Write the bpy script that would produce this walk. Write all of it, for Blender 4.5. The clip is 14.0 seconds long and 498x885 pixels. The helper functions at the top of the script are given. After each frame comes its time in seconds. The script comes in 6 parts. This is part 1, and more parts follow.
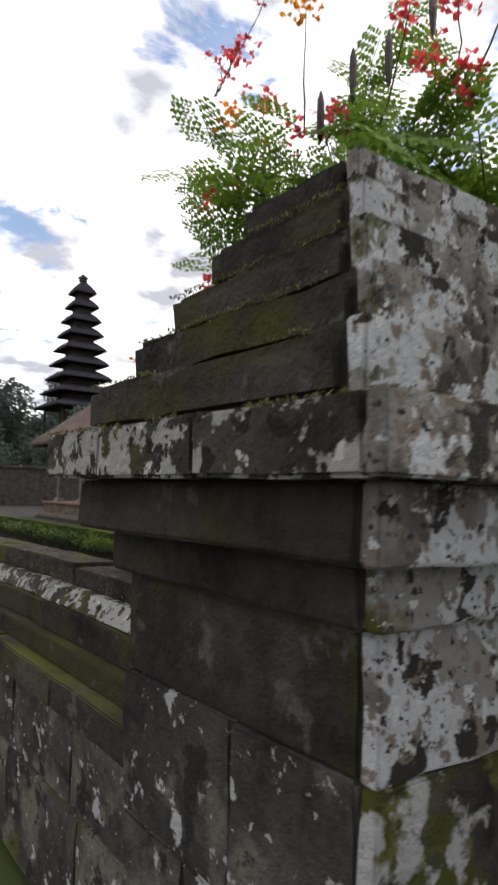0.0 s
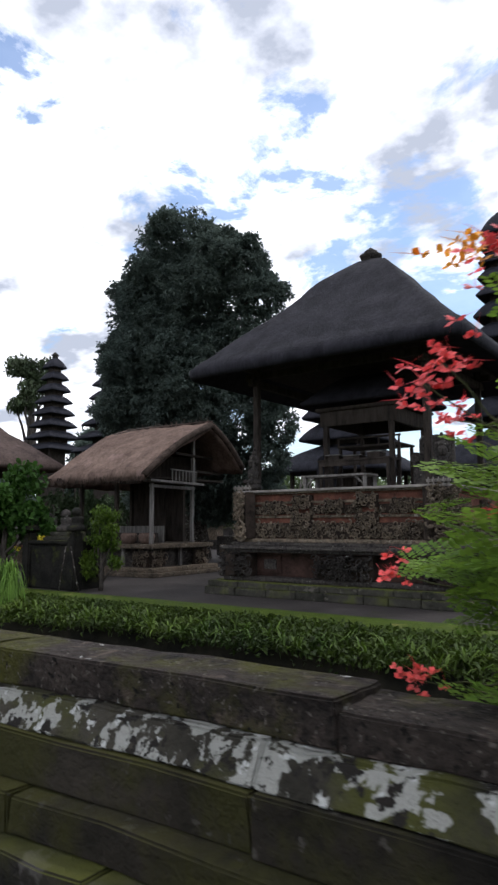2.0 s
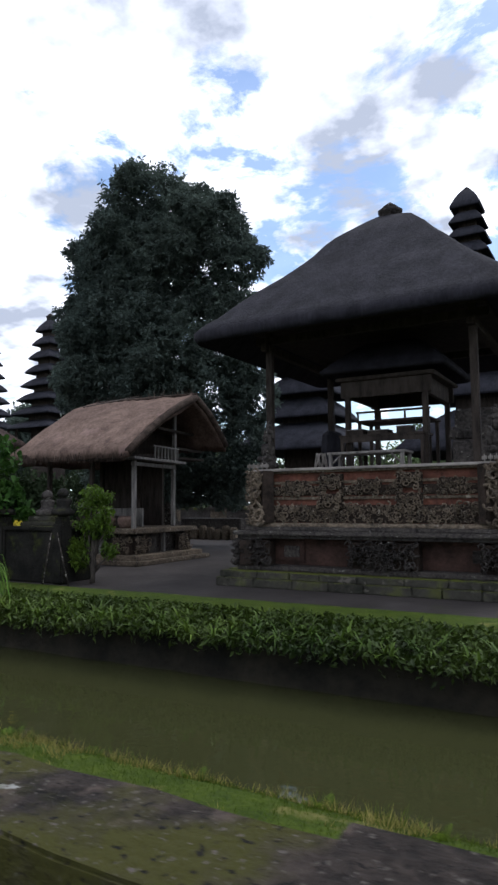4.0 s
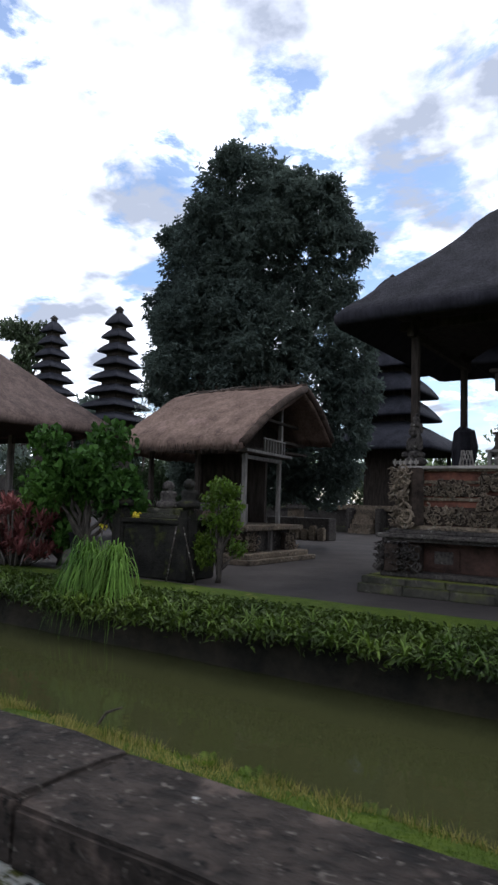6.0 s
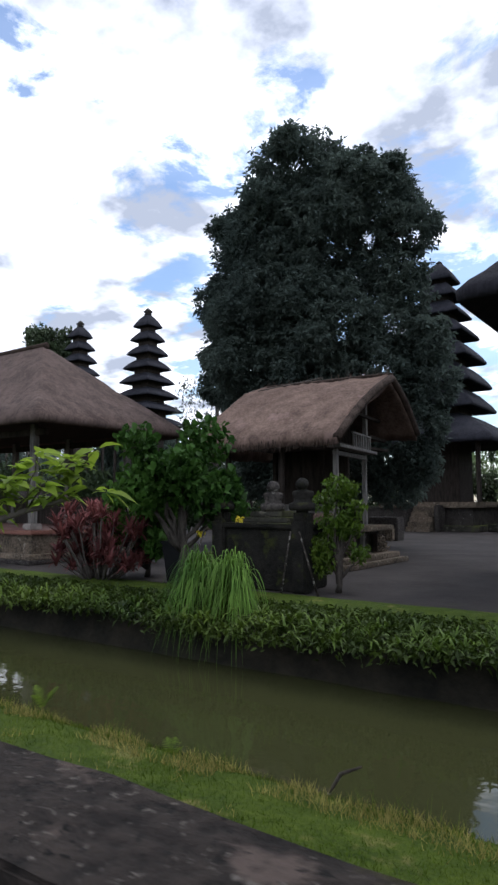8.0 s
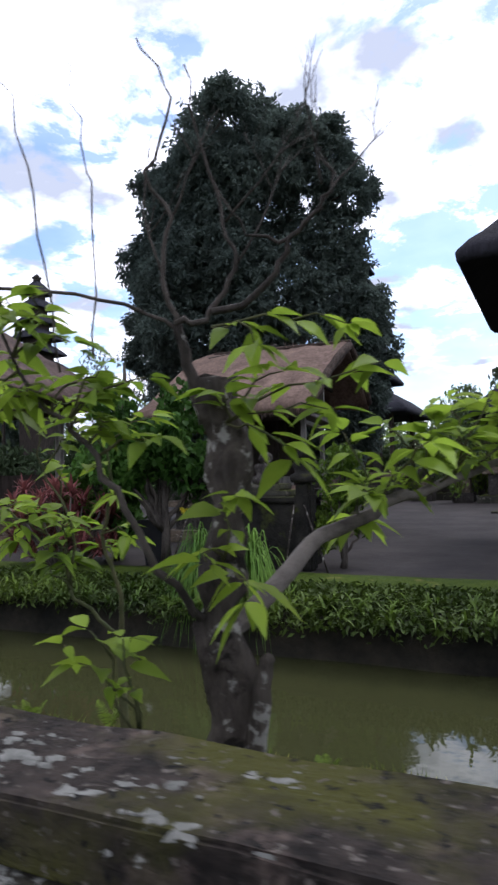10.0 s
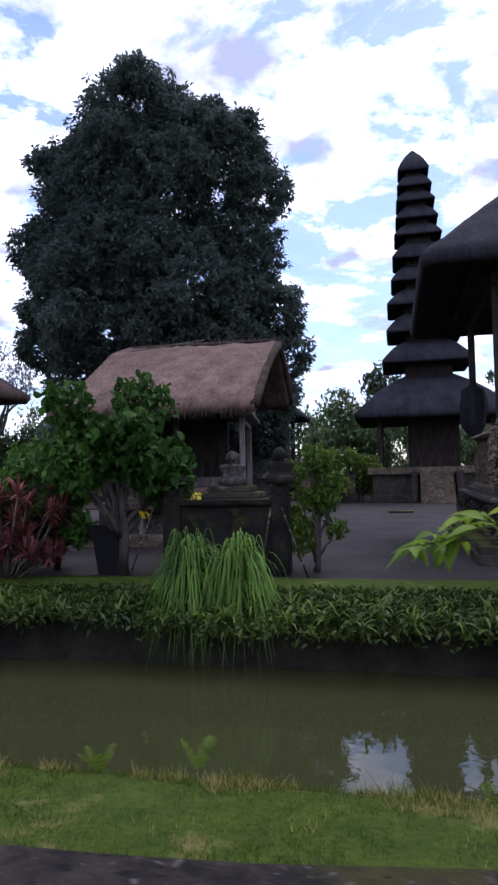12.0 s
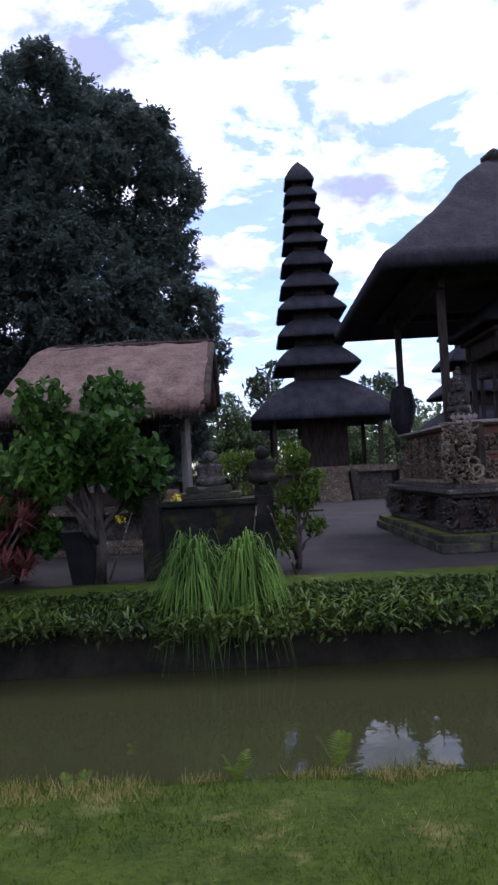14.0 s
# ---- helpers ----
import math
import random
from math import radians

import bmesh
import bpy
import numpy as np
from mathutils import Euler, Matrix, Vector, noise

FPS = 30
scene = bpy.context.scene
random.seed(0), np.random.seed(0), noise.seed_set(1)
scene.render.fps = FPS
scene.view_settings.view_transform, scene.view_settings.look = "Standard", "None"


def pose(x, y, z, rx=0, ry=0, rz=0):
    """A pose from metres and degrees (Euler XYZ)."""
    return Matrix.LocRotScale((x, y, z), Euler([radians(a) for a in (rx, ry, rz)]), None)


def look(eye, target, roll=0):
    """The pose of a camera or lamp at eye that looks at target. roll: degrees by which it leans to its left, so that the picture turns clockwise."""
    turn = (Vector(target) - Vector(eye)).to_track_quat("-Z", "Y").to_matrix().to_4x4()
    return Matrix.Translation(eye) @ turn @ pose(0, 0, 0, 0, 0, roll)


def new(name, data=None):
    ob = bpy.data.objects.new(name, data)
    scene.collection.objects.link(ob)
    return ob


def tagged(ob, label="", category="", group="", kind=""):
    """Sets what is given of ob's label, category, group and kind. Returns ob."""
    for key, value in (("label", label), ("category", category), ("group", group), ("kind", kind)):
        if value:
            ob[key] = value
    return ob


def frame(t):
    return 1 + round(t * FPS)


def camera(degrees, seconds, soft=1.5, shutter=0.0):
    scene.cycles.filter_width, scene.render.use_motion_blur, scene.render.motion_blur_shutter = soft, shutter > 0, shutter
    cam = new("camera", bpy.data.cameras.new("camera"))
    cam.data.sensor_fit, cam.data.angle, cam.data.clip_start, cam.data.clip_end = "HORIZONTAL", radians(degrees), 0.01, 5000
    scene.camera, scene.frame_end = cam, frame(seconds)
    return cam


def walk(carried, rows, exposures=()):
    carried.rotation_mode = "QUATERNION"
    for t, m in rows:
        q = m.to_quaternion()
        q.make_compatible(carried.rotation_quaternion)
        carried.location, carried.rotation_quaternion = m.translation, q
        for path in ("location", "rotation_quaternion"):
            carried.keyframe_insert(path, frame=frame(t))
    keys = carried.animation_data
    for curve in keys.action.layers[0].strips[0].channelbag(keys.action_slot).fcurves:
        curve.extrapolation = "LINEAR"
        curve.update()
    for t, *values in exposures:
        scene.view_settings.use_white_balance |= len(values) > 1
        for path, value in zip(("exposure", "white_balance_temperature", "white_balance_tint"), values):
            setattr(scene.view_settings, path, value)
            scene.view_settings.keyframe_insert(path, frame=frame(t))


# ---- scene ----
cam = camera(40.9, 14.0, soft=2.5, shutter=0.2)
PATH = [
    (0, (0.818, 0.764, 1.426), (-0.797, 1.934, 1.572), 1.6),
    (0.2, (0.627, 0.728, 1.406), (-0.886, 2.033, 1.492), 1.0),
    (0.5, (0.324, 0.692, 1.432), (-1.041, 2.152, 1.505), 2.1),
    (0.8, (0.018, 0.692, 1.412), (-1.39, 2.089, 1.672), 1.2),
    (1, (-0.213, 0.719, 1.451), (-1.608, 2.127, 1.717), -0.5),
    (1.5, (-0.709, 0.676, 1.439), (-1.916, 2.258, 1.64), 0.3),
    (2, (-1.19, 0.731, 1.426), (-2.345, 2.346, 1.665), -0.3),
    (2.5, (-1.831, 0.947, 1.537), (-2.912, 2.62, 1.718), -0.5),
    (4.8, (-4.283, 1.296, 1.452), (-5.251, 3.035, 1.649), -0.4),
    (5, (-4.486, 1.336, 1.449), (-5.514, 3.035, 1.689), -0.6),
    (5.5, (-5.026, 1.325, 1.395), (-6.159, 2.954, 1.649), 1.9),
    (6, (-5.441, 1.267, 1.416), (-6.543, 2.927, 1.592), 1.7),
    (6.5, (-5.97, 1.347, 1.413), (-7.187, 2.918, 1.643), 0.0),
    (7, (-6.405, 1.315, 1.392), (-7.609, 2.895, 1.616), 0.3),
    (7.5, (-6.876, 1.341, 1.374), (-8.047, 2.954, 1.54), -1.8),
    (8, (-7.397, 1.38, 1.394), (-8.543, 3.01, 1.573), -0.1),
    (8.2, (-7.609, 1.343, 1.364), (-8.691, 3.019, 1.507), -0.5),
    (10.3, (-9.669, 1.271, 1.398), (-10.506, 3.086, 1.475), -1.6),
    (10.5, (-9.871, 1.292, 1.423), (-10.748, 3.089, 1.446), -2.5),
    (10.6, (-9.963, 1.28, 1.419), (-10.835, 3.079, 1.492), -1.2),
    (11, (-10.271, 1.165, 1.426), (-10.946, 3.046, 1.51), -3.0),
    (11.5, (-10.706, 1.158, 1.419), (-11.147, 3.105, 1.544), -1.3),
    (12, (-11.176, 1.22, 1.438), (-11.599, 3.173, 1.527), -1.3),
    (12.5, (-11.59, 1.184, 1.452), (-11.843, 3.166, 1.538), -2.1),
    (13, (-12.054, 1.276, 1.354), (-12.253, 3.264, 1.442), -3.4),
    (13.5, (-12.487, 1.279, 1.398), (-12.636, 3.271, 1.495), -0.6),
    (14, (-12.862, 1.119, 1.41), (-12.872, 3.117, 1.5), -2.9),
]
EXPO = [(0.0, 0.76, 6700, 13), (0.45, 1.28, 6650, 13), (0.8, 0.95, 6550, 13), (1.6, 0.74, 6350, 13), (2.1, 0.72, 6100, 12), (2.6, 0.68, 5950, 12), (8.2, 0.68, 5900, 12), (10.3, 0.96, 5850, 18), (11.5, 0.76, 5550, 24), (14.0, 0.76, 5450, 28)]
walk(cam, [(t, look(eye, target, roll)) for t, eye, target, roll in PATH], EXPO)

# ---------------------------------------------------------------- sky and sun
SUN_ELEV, SUN_TURN = 62, 20          # degrees up, degrees to the right of straight across the canal


def build_world():
    world = bpy.data.worlds.new("sky")
    scene.world = world
    world.use_nodes = True
    nt = world.node_tree
    nt.nodes.clear()
    n = nt.nodes.new
    out, bg = n("ShaderNodeOutputWorld"), n("ShaderNodeBackground")
    sky = n("ShaderNodeTexSky")
    sky.sky_type = "NISHITA"
    sky.sun_disc = False
    sky.sun_elevation, sky.sun_rotation = radians(SUN_ELEV), radians(SUN_TURN)
    sky.air_density, sky.dust_density = 1.1, 0.7
    gain = n("ShaderNodeVectorMath")
    gain.operation = "SCALE"
    gain.inputs["Scale"].default_value = 0.105
    nt.links.new(sky.outputs[0], gain.inputs[0])
    co = n("ShaderNodeTexCoord")
    sep = n("ShaderNodeSeparateXYZ")
    nt.links.new(co.outputs["Generated"], sep.inputs[0])
    up = n("ShaderNodeMath")
    up.operation = "MAXIMUM"
    up.inputs[1].default_value = 0.0
    nt.links.new(sep.outputs["Z"], up.inputs[0])
    lift = n("ShaderNodeMath")
    lift.operation = "ADD"
    lift.inputs[1].default_value = 0.22
    nt.links.new(up.outputs[0], lift.inputs[0])
    flat = n("ShaderNodeVectorMath")
    flat.operation = "DIVIDE"
    nt.links.new(co.outputs["Generated"], flat.inputs[0])
    nt.links.new(lift.outputs[0], flat.inputs[1])
    place = n("ShaderNodeMapping")
    place.inputs["Location"].default_value = (3.1, 1.7, 0)
    nt.links.new(flat.outputs[0], place.inputs[0])
    big = n("ShaderNodeTexNoise")
    big.inputs["Scale"].default_value, big.inputs["Detail"].default_value = 3.9, 10
    big.inputs["Roughness"].default_value, big.inputs["Distortion"].default_value = 0.62, 0.30
    nt.links.new(place.outputs[0], big.inputs["Vector"])
    cover = n("ShaderNodeValToRGB")
    cover.color_ramp.elements[0].position, cover.color_ramp.elements[1].position = 0.445, 0.535
    cover.color_ramp.elements[0].color = (0.07, 0.07, 0.07, 1)
    rise = n("ShaderNodeMath")
    rise.operation = "MULTIPLY_ADD"
    rise.inputs[1].default_value = 0.12
    nt.links.new(up.outputs[0], rise.inputs[0])
    clear = n("ShaderNodeMapRange")
    clear.inputs["From Min"].default_value, clear.inputs["From Max"].default_value = 0.80, 0.97
    clear.inputs["To Min"].default_value, clear.inputs["To Max"].default_value = 0.0, -0.085
    nt.links.new(sep.outputs["Y"], clear.inputs["Value"])
    west = n("ShaderNodeMapRange")
    west.inputs["From Min"].default_value, west.inputs["From Max"].default_value = -0.62, -0.80
    west.inputs["To Min"].default_value, west.inputs["To Max"].default_value = 0.0, 0.085
    nt.links.new(sep.outputs["X"], west.inputs["Value"])
    bank = n("ShaderNodeMath")
    nt.links.new(big.outputs["Fac"], bank.inputs[0])
    nt.links.new(west.outputs[0], bank.inputs[1])
    thin = n("ShaderNodeMath")
    nt.links.new(bank.outputs[0], thin.inputs[0])
    nt.links.new(clear.outputs[0], thin.inputs[1])
    nt.links.new(thin.outputs[0], rise.inputs[2])
    nt.links.new(rise.outputs[0], cover.inputs[0])
    soft = n("ShaderNodeTexNoise")
    soft.inputs["Scale"].default_value, soft.inputs["Detail"].default_value = 5.2, 9
    nt.links.new(place.outputs[0], soft.inputs["Vector"])
    shade = n("ShaderNodeValToRGB")
    e = shade.color_ramp.elements
    e[0].position, e[0].color = 0.36, (0.36, 0.385, 0.44, 1)
    e[1].position, e[1].color = 0.58, (1.20, 1.20, 1.22, 1)
    nt.links.new(soft.outputs["Fac"], shade.inputs[0])
    mix = n("ShaderNodeMix")
    mix.data_type = "RGBA"
    nt.links.new(cover.outputs[0], mix.inputs["Factor"])
    nt.links.new(gain.outputs[0], mix.inputs[6])
    nt.links.new(shade.outputs[0], mix.inputs[7])
    nt.links.new(mix.outputs[2], bg.inputs["Color"])
    bg.inputs["Strength"].default_value = 1.0
    nt.links.new(bg.outputs[0], out.inputs[0])


build_world()
sun = new("sun", bpy.data.lights.new("sun", "SUN"))
sun.data.energy, sun.data.angle, sun.data.color = 0.9, radians(14), (1.0, 0.96, 0.9)
sun.matrix_world = look((40 * math.sin(radians(SUN_TURN)) * 0.47, 40 * math.cos(radians(SUN_TURN)) * 0.47, 40 * 0.88), (0, 0, 0))


# ---------------------------------------------------------------- materials
def surface(name, dark, light, scale=6, rough=0.85, bump=0.3, stretch=(1, 1, 1), patches=(), moss=None, spread=0.0, island=0.0, coarse=0.6, metal=0.0, sheen=0.0, own=False):
    """A procedural surface: two scales of noise between two colours, patches of other colours, moss on what faces up."""
    m = bpy.data.materials.new(name)
    m.use_nodes = True
    nt = m.node_tree
    n, link = nt.nodes.new, nt.links.new
    b = nt.nodes["Principled BSDF"]
    co = n("ShaderNodeTexCoord")
    mp = n("ShaderNodeMapping")
    mp.inputs["Scale"].default_value = stretch
    spot_of = co.outputs["Object"]
    if own:                                     # every stone its own piece of the pattern
        far = n("ShaderNodeVectorMath")
        far.operation = "MULTIPLY_ADD"
        link(n("ShaderNodeObjectInfo").outputs["Random"], far.inputs[0])
        far.inputs[1].default_value = (37.0, 23.0, 51.0)
        link(spot_of, far.inputs[2])
        spot_of = far.outputs[0]
    link(spot_of, mp.inputs[0])
    fine = n("ShaderNodeTexNoise")
    fine.inputs["Scale"].default_value, fine.inputs["Detail"].default_value = scale, 8
    fine.inputs["Roughness"].default_value = 0.65
    link(mp.outputs[0], fine.inputs["Vector"])
    wide = n("ShaderNodeTexNoise")
    wide.inputs["Scale"].default_value, wide.inputs["Detail"].default_value = scale * 0.17, 4
    link(mp.outputs[0], wide.inputs["Vector"])
    both = n("ShaderNodeMix")
    both.inputs["Factor"].default_value = coarse
    link(fine.outputs["Fac"], both.inputs[2])
    link(wide.outputs["Fac"], both.inputs[3])
    ramp = n("ShaderNodeValToRGB")
    ramp.color_ramp.elements[0].position, ramp.color_ramp.elements[1].position = 0.38, 0.62
    ramp.color_ramp.elements[0].color, ramp.color_ramp.elements[1].color = (*dark, 1), (*light, 1)
    link(both.outputs[0], ramp.inputs[0])
    col = ramp.outputs[0]
    if island or spread:
        value = n("ShaderNodeMath")
        value.operation = "MULTIPLY_ADD"
        if island:
            link(n("ShaderNodeNewGeometry").outputs["Random Per Island"], value.inputs[0])
        else:
            link(n("ShaderNodeObjectInfo").outputs["Random"], value.inputs[0])
        amount = island or spread
        value.inputs[1].default_value, value.inputs[2].default_value = 2 * amount, 1 - amount
        vary = n("ShaderNodeHueSaturation")
        link(value.outputs[0], vary.inputs["Value"])
        link(col, vary.inputs["Color"])
        col = vary.outputs[0]
    for k, (tint, size, low, high) in enumerate(patches):
        spot = n("ShaderNodeTexNoise")
        spot.inputs["Scale"].default_value, spot.inputs["Detail"].default_value = size, 7
        spot.inputs["Roughness"].default_value = 0.6
        shift = n("ShaderNodeMapping")
        shift.inputs["Location"].default_value = (7.3 * k + 1.1, 3.9 * k, 5.7 * k)
        link(spot_of, shift.inputs[0])
        link(shift.outputs[0], spot.inputs["Vector"])
        edge = n("ShaderNodeMapRange")
        edge.inputs["From Min"].default_value, edge.inputs["From Max"].default_value = low, high
        link(spot.outputs["Fac"], edge.inputs["Value"])
        mix = n("ShaderNodeMix")
        mix.data_type = "RGBA"
        link(edge.outputs[0], mix.inputs["Factor"])
        link(col, mix.inputs[6])
        mix.inputs[7].default_value = (*tint, 1)
        col = mix.outputs[2]
    if moss:
        tint, low, high = moss
        facing = n("ShaderNodeSeparateXYZ")
        link(n("ShaderNodeNewGeometry").outputs["Normal"], facing.inputs[0])
        add = n("ShaderNodeMath")
        add.operation = "MULTIPLY_ADD"
        add.inputs[1].default_value = 0.28
        link(facing.outputs["Z"], add.inputs[0])
        link(wide.outputs["Fac"], add.inputs[2])
        edge = n("ShaderNodeMapRange")
        edge.inputs["From Min"].default_value, edge.inputs["From Max"].default_value = low, high
        link(add.outputs[0], edge.inputs["Value"])
        mix = n("ShaderNodeMix")
        mix.data_type = "RGBA"
        link(edge.outputs[0], mix.inputs["Factor"])
        link(col, mix.inputs[6])
        mix.inputs[7].default_value = (*tint, 1)
        col = mix.outputs[2]
    link(col, b.inputs["Base Color"])
    b.inputs["Roughness"].default_value, b.inputs["Metallic"].default_value = rough, metal
    b.inputs["Specular IOR Level"].default_value = 0.14
    if sheen:
        b.inputs["Sheen Weight"].default_value = sheen
    if bump:
        bp = n("ShaderNodeBump")
        bp.inputs["Strength"].default_value, bp.inputs["Distance"].default_value = bump, 0.03
        link(fine.outputs["Fac"], bp.inputs["Height"])
        link(bp.outputs[0], b.inputs["Normal"])
    return m


def leafy(name, dark, light, through_light=0.25, rough=0.5, scale=3.0, island=0.35, gloss=0.3):
    """Leaves: colour varied leaf by leaf, some light passing through."""
    m = surface(name, dark, light, scale=scale, rough=rough, bump=0, island=island)
    nt = m.node_tree
    b = nt.nodes["Principled BSDF"]
    b.inputs["Specular IOR Level"].default_value = gloss
    tr = nt.nodes.new("ShaderNodeBsdfTranslucent")
    mix = nt.nodes.new("ShaderNodeMixShader")
    mix.inputs[0].default_value = through_light
    src_col = b.inputs["Base Color"].links[0].from_socket
    nt.links.new(src_col, tr.inputs["Color"])
    nt.links.new(b.outputs[0], mix.inputs[1])
    nt.links.new(tr.outputs[0], mix.inputs[2])
    nt.links.new(mix.outputs[0], nt.nodes["Material Output"].inputs["Surface"])
    return m


STONE = surface("lichen_stone", (0.020, 0.018, 0.016), (0.085, 0.078, 0.070), scale=14, own=True, bump=1.0, spread=0.25,
                patches=[((0.125, 0.118, 0.092), 4.0, 0.51, 0.60), ((0.36, 0.36, 0.35), 12.0, 0.605, 0.635), ((0.30, 0.30, 0.28), 34.0, 0.64, 0.67), ((0.07, 0.072, 0.018), 2.4, 0.56, 0.68), ((0.022, 0.019, 0.017), 9.0, 0.58, 0.62)],
                moss=((0.06, 0.066, 0.014), 0.76, 0.95))
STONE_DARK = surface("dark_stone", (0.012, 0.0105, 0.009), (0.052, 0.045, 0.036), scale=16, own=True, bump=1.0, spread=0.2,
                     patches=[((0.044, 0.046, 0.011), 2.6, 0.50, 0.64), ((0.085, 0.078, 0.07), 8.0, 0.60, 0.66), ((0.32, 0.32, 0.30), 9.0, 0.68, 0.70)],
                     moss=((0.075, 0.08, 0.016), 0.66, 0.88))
# Lichen stone paled further: skylight on the pier's side face is in the colour.
STONE_LICHEN_LIT = surface("lit_lichen_crusted_stone", (0.025, 0.022, 0.020), (0.12, 0.108, 0.096), scale=11, own=True, bump=0.9, spread=0.15,
                       patches=[((0.20, 0.19, 0.175), 5.0, 0.44, 0.52), ((0.36, 0.37, 0.37), 7.5, 0.515, 0.535), ((0.030, 0.026, 0.022), 13.0, 0.56, 0.585), ((0.15, 0.125, 0.10), 30.0, 0.56, 0.60), ((0.055, 0.058, 0.013), 3.6, 0.55, 0.63), ((0.42, 0.43, 0.42), 38.0, 0.60, 0.63), ((0.025, 0.022, 0.018), 60.0, 0.60, 0.64)])
STONE_MOSS = surface("moss_grown_stone", (0.025, 0.022, 0.018), (0.10, 0.092, 0.08), scale=14, own=True, bump=1.0, spread=0.15,
                     patches=[((0.06, 0.064, 0.013), 3.2, 0.42, 0.50), ((0.34, 0.345, 0.33), 9.0, 0.545, 0.59), ((0.02, 0.018, 0.015), 8.0, 0.57, 0.62), ((0.11, 0.105, 0.03), 17.0, 0.58, 0.66)])
# Darker copy of the dark stone, for two middle courses of the wall.
COURSE_STONE = surface("dark_course_stone", (0.008, 0.007, 0.005), (0.036, 0.030, 0.022), scale=15, bump=1.0, spread=0.2, own=True, patches=[((0.032, 0.031, 0.009), 3.5, 0.44, 0.56), ((0.06, 0.055, 0.045), 20.0, 0.62, 0.67)], moss=((0.05, 0.048, 0.012), 0.70, 0.9))
BLACK_STONE = surface("black_mossy_stone", (0.005, 0.005, 0.004), (0.020, 0.018, 0.015), scale=16, bump=1.0, patches=[((0.03, 0.034, 0.009), 4.0, 0.56, 0.66)], moss=((0.05, 0.056, 0.012), 0.70, 0.9))
MOSS_TUFT = leafy("moss_tuft", (0.05, 0.052, 0.012), (0.13, 0.125, 0.045), 0.2, 0.9)
CAP_STONE = surface("brown_coping_stone", (0.011, 0.0088, 0.0074), (0.052, 0.041, 0.034), scale=34, bump=1.0, spread=0.2, coarse=0.3,
                    patches=[((0.095, 0.072, 0.060), 14.0, 0.57, 0.66), ((0.010, 0.0085, 0.0075), 5.0, 0.55, 0.66), ((0.36, 0.36, 0.34), 14.0, 0.675, 0.69), ((0.055, 0.054, 0.011), 2.6, 0.54, 0.64), ((0.12, 0.105, 0.09), 80.0, 0.61, 0.65), ((0.008, 0.007, 0.006), 60.0, 0.60, 0.64)])
BAND_STONE = surface("white_lichen_band_stone", (0.012, 0.011, 0.008), (0.05, 0.045, 0.034), scale=15, bump=1.0, spread=0.15,
                     patches=[((0.05, 0.052, 0.013), 3.0, 0.5, 0.62), ((0.26, 0.26, 0.235), 13.0, 0.505, 0.53), ((0.40, 0.405, 0.385), 24.0, 0.60, 0.64), ((0.015, 0.013, 0.011), 21.0, 0.575, 0.60)])
CRUST = surface("white_lichen", (0.09, 0.09, 0.08), (0.27, 0.27, 0.245), scale=45, bump=0.8, rough=0.95)
MOSSY = surface("mossy_stone", (0.02, 0.02, 0.015), (0.06, 0.056, 0.045), scale=12, bump=0.9,
                patches=[((0.10, 0.09, 0.075), 6.0, 0.58, 0.64)], moss=((0.070, 0.080, 0.012), 0.56, 0.76))
CARVED = surface("carved_stone", (0.036, 0.029, 0.022), (0.185, 0.145, 0.105), scale=18, bump=1.0, spread=0.25,
                 patches=[((0.24, 0.21, 0.17), 9.0, 0.60, 0.66)], coarse=0.35)
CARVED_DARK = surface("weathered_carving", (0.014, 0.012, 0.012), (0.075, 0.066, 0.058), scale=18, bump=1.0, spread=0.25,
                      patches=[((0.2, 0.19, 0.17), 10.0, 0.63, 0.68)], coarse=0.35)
BRICK = surface("red_brick", (0.075, 0.032, 0.023), (0.19, 0.078, 0.052), scale=20, bump=0.5, spread=0.2)
TILE_RED = surface("red_floor_tile", (0.13, 0.06, 0.045), (0.22, 0.10, 0.075), scale=9, bump=0.2, rough=0.6)
PAVING = surface("damp_asphalt", (0.021, 0.018, 0.0168), (0.040, 0.0345, 0.032), scale=5, bump=0.35, rough=0.85,
                 patches=[((0.050, 0.044, 0.041), 0.8, 0.55, 0.75), ((0.03, 0.031, 0.018), 1.7, 0.62, 0.72)])
EARTH = surface("bank_earth", (0.008, 0.008, 0.006), (0.03, 0.026, 0.018), scale=9, bump=0.8)
FIELD = surface("distant_ground", (0.03, 0.045, 0.014), (0.07, 0.09, 0.03), scale=0.6, bump=0)
TURF = surface("lawn_turf", (0.023, 0.042, 0.003), (0.060, 0.086, 0.007), scale=26, bump=0.9, coarse=0.4,
               patches=[((0.17, 0.15, 0.05), 2.2, 0.60, 0.74)])
BLADE = leafy("grass_blade", (0.030, 0.060, 0.004), (0.086, 0.122, 0.010), 0.35, 0.7, gloss=0.08)
DRY = leafy("dry_grass", (0.20, 0.17, 0.05), (0.36, 0.31, 0.11), 0.3, 0.8, gloss=0.08)
THATCH = surface("brown_thatch", (0.078, 0.052, 0.042), (0.180, 0.124, 0.098), scale=16, bump=1.0, rough=0.95, stretch=(1, 1, 0.5),
                 patches=[((0.065, 0.046, 0.038), 3.0, 0.60, 0.74), ((0.23, 0.155, 0.135), 1.2, 0.60, 0.75)], coarse=0.45)
# Darker copy of the brown thatch, for the hipped roof on the left.
THATCH_DARK = surface("dark_brown_thatch", (0.052, 0.037, 0.032), (0.118, 0.085, 0.073), scale=16, bump=1.0, rough=0.95, stretch=(1, 1, 0.5),
                     patches=[((0.050, 0.037, 0.032), 3.0, 0.58, 0.72), ((0.17, 0.125, 0.11), 1.2, 0.60, 0.75)], coarse=0.45)
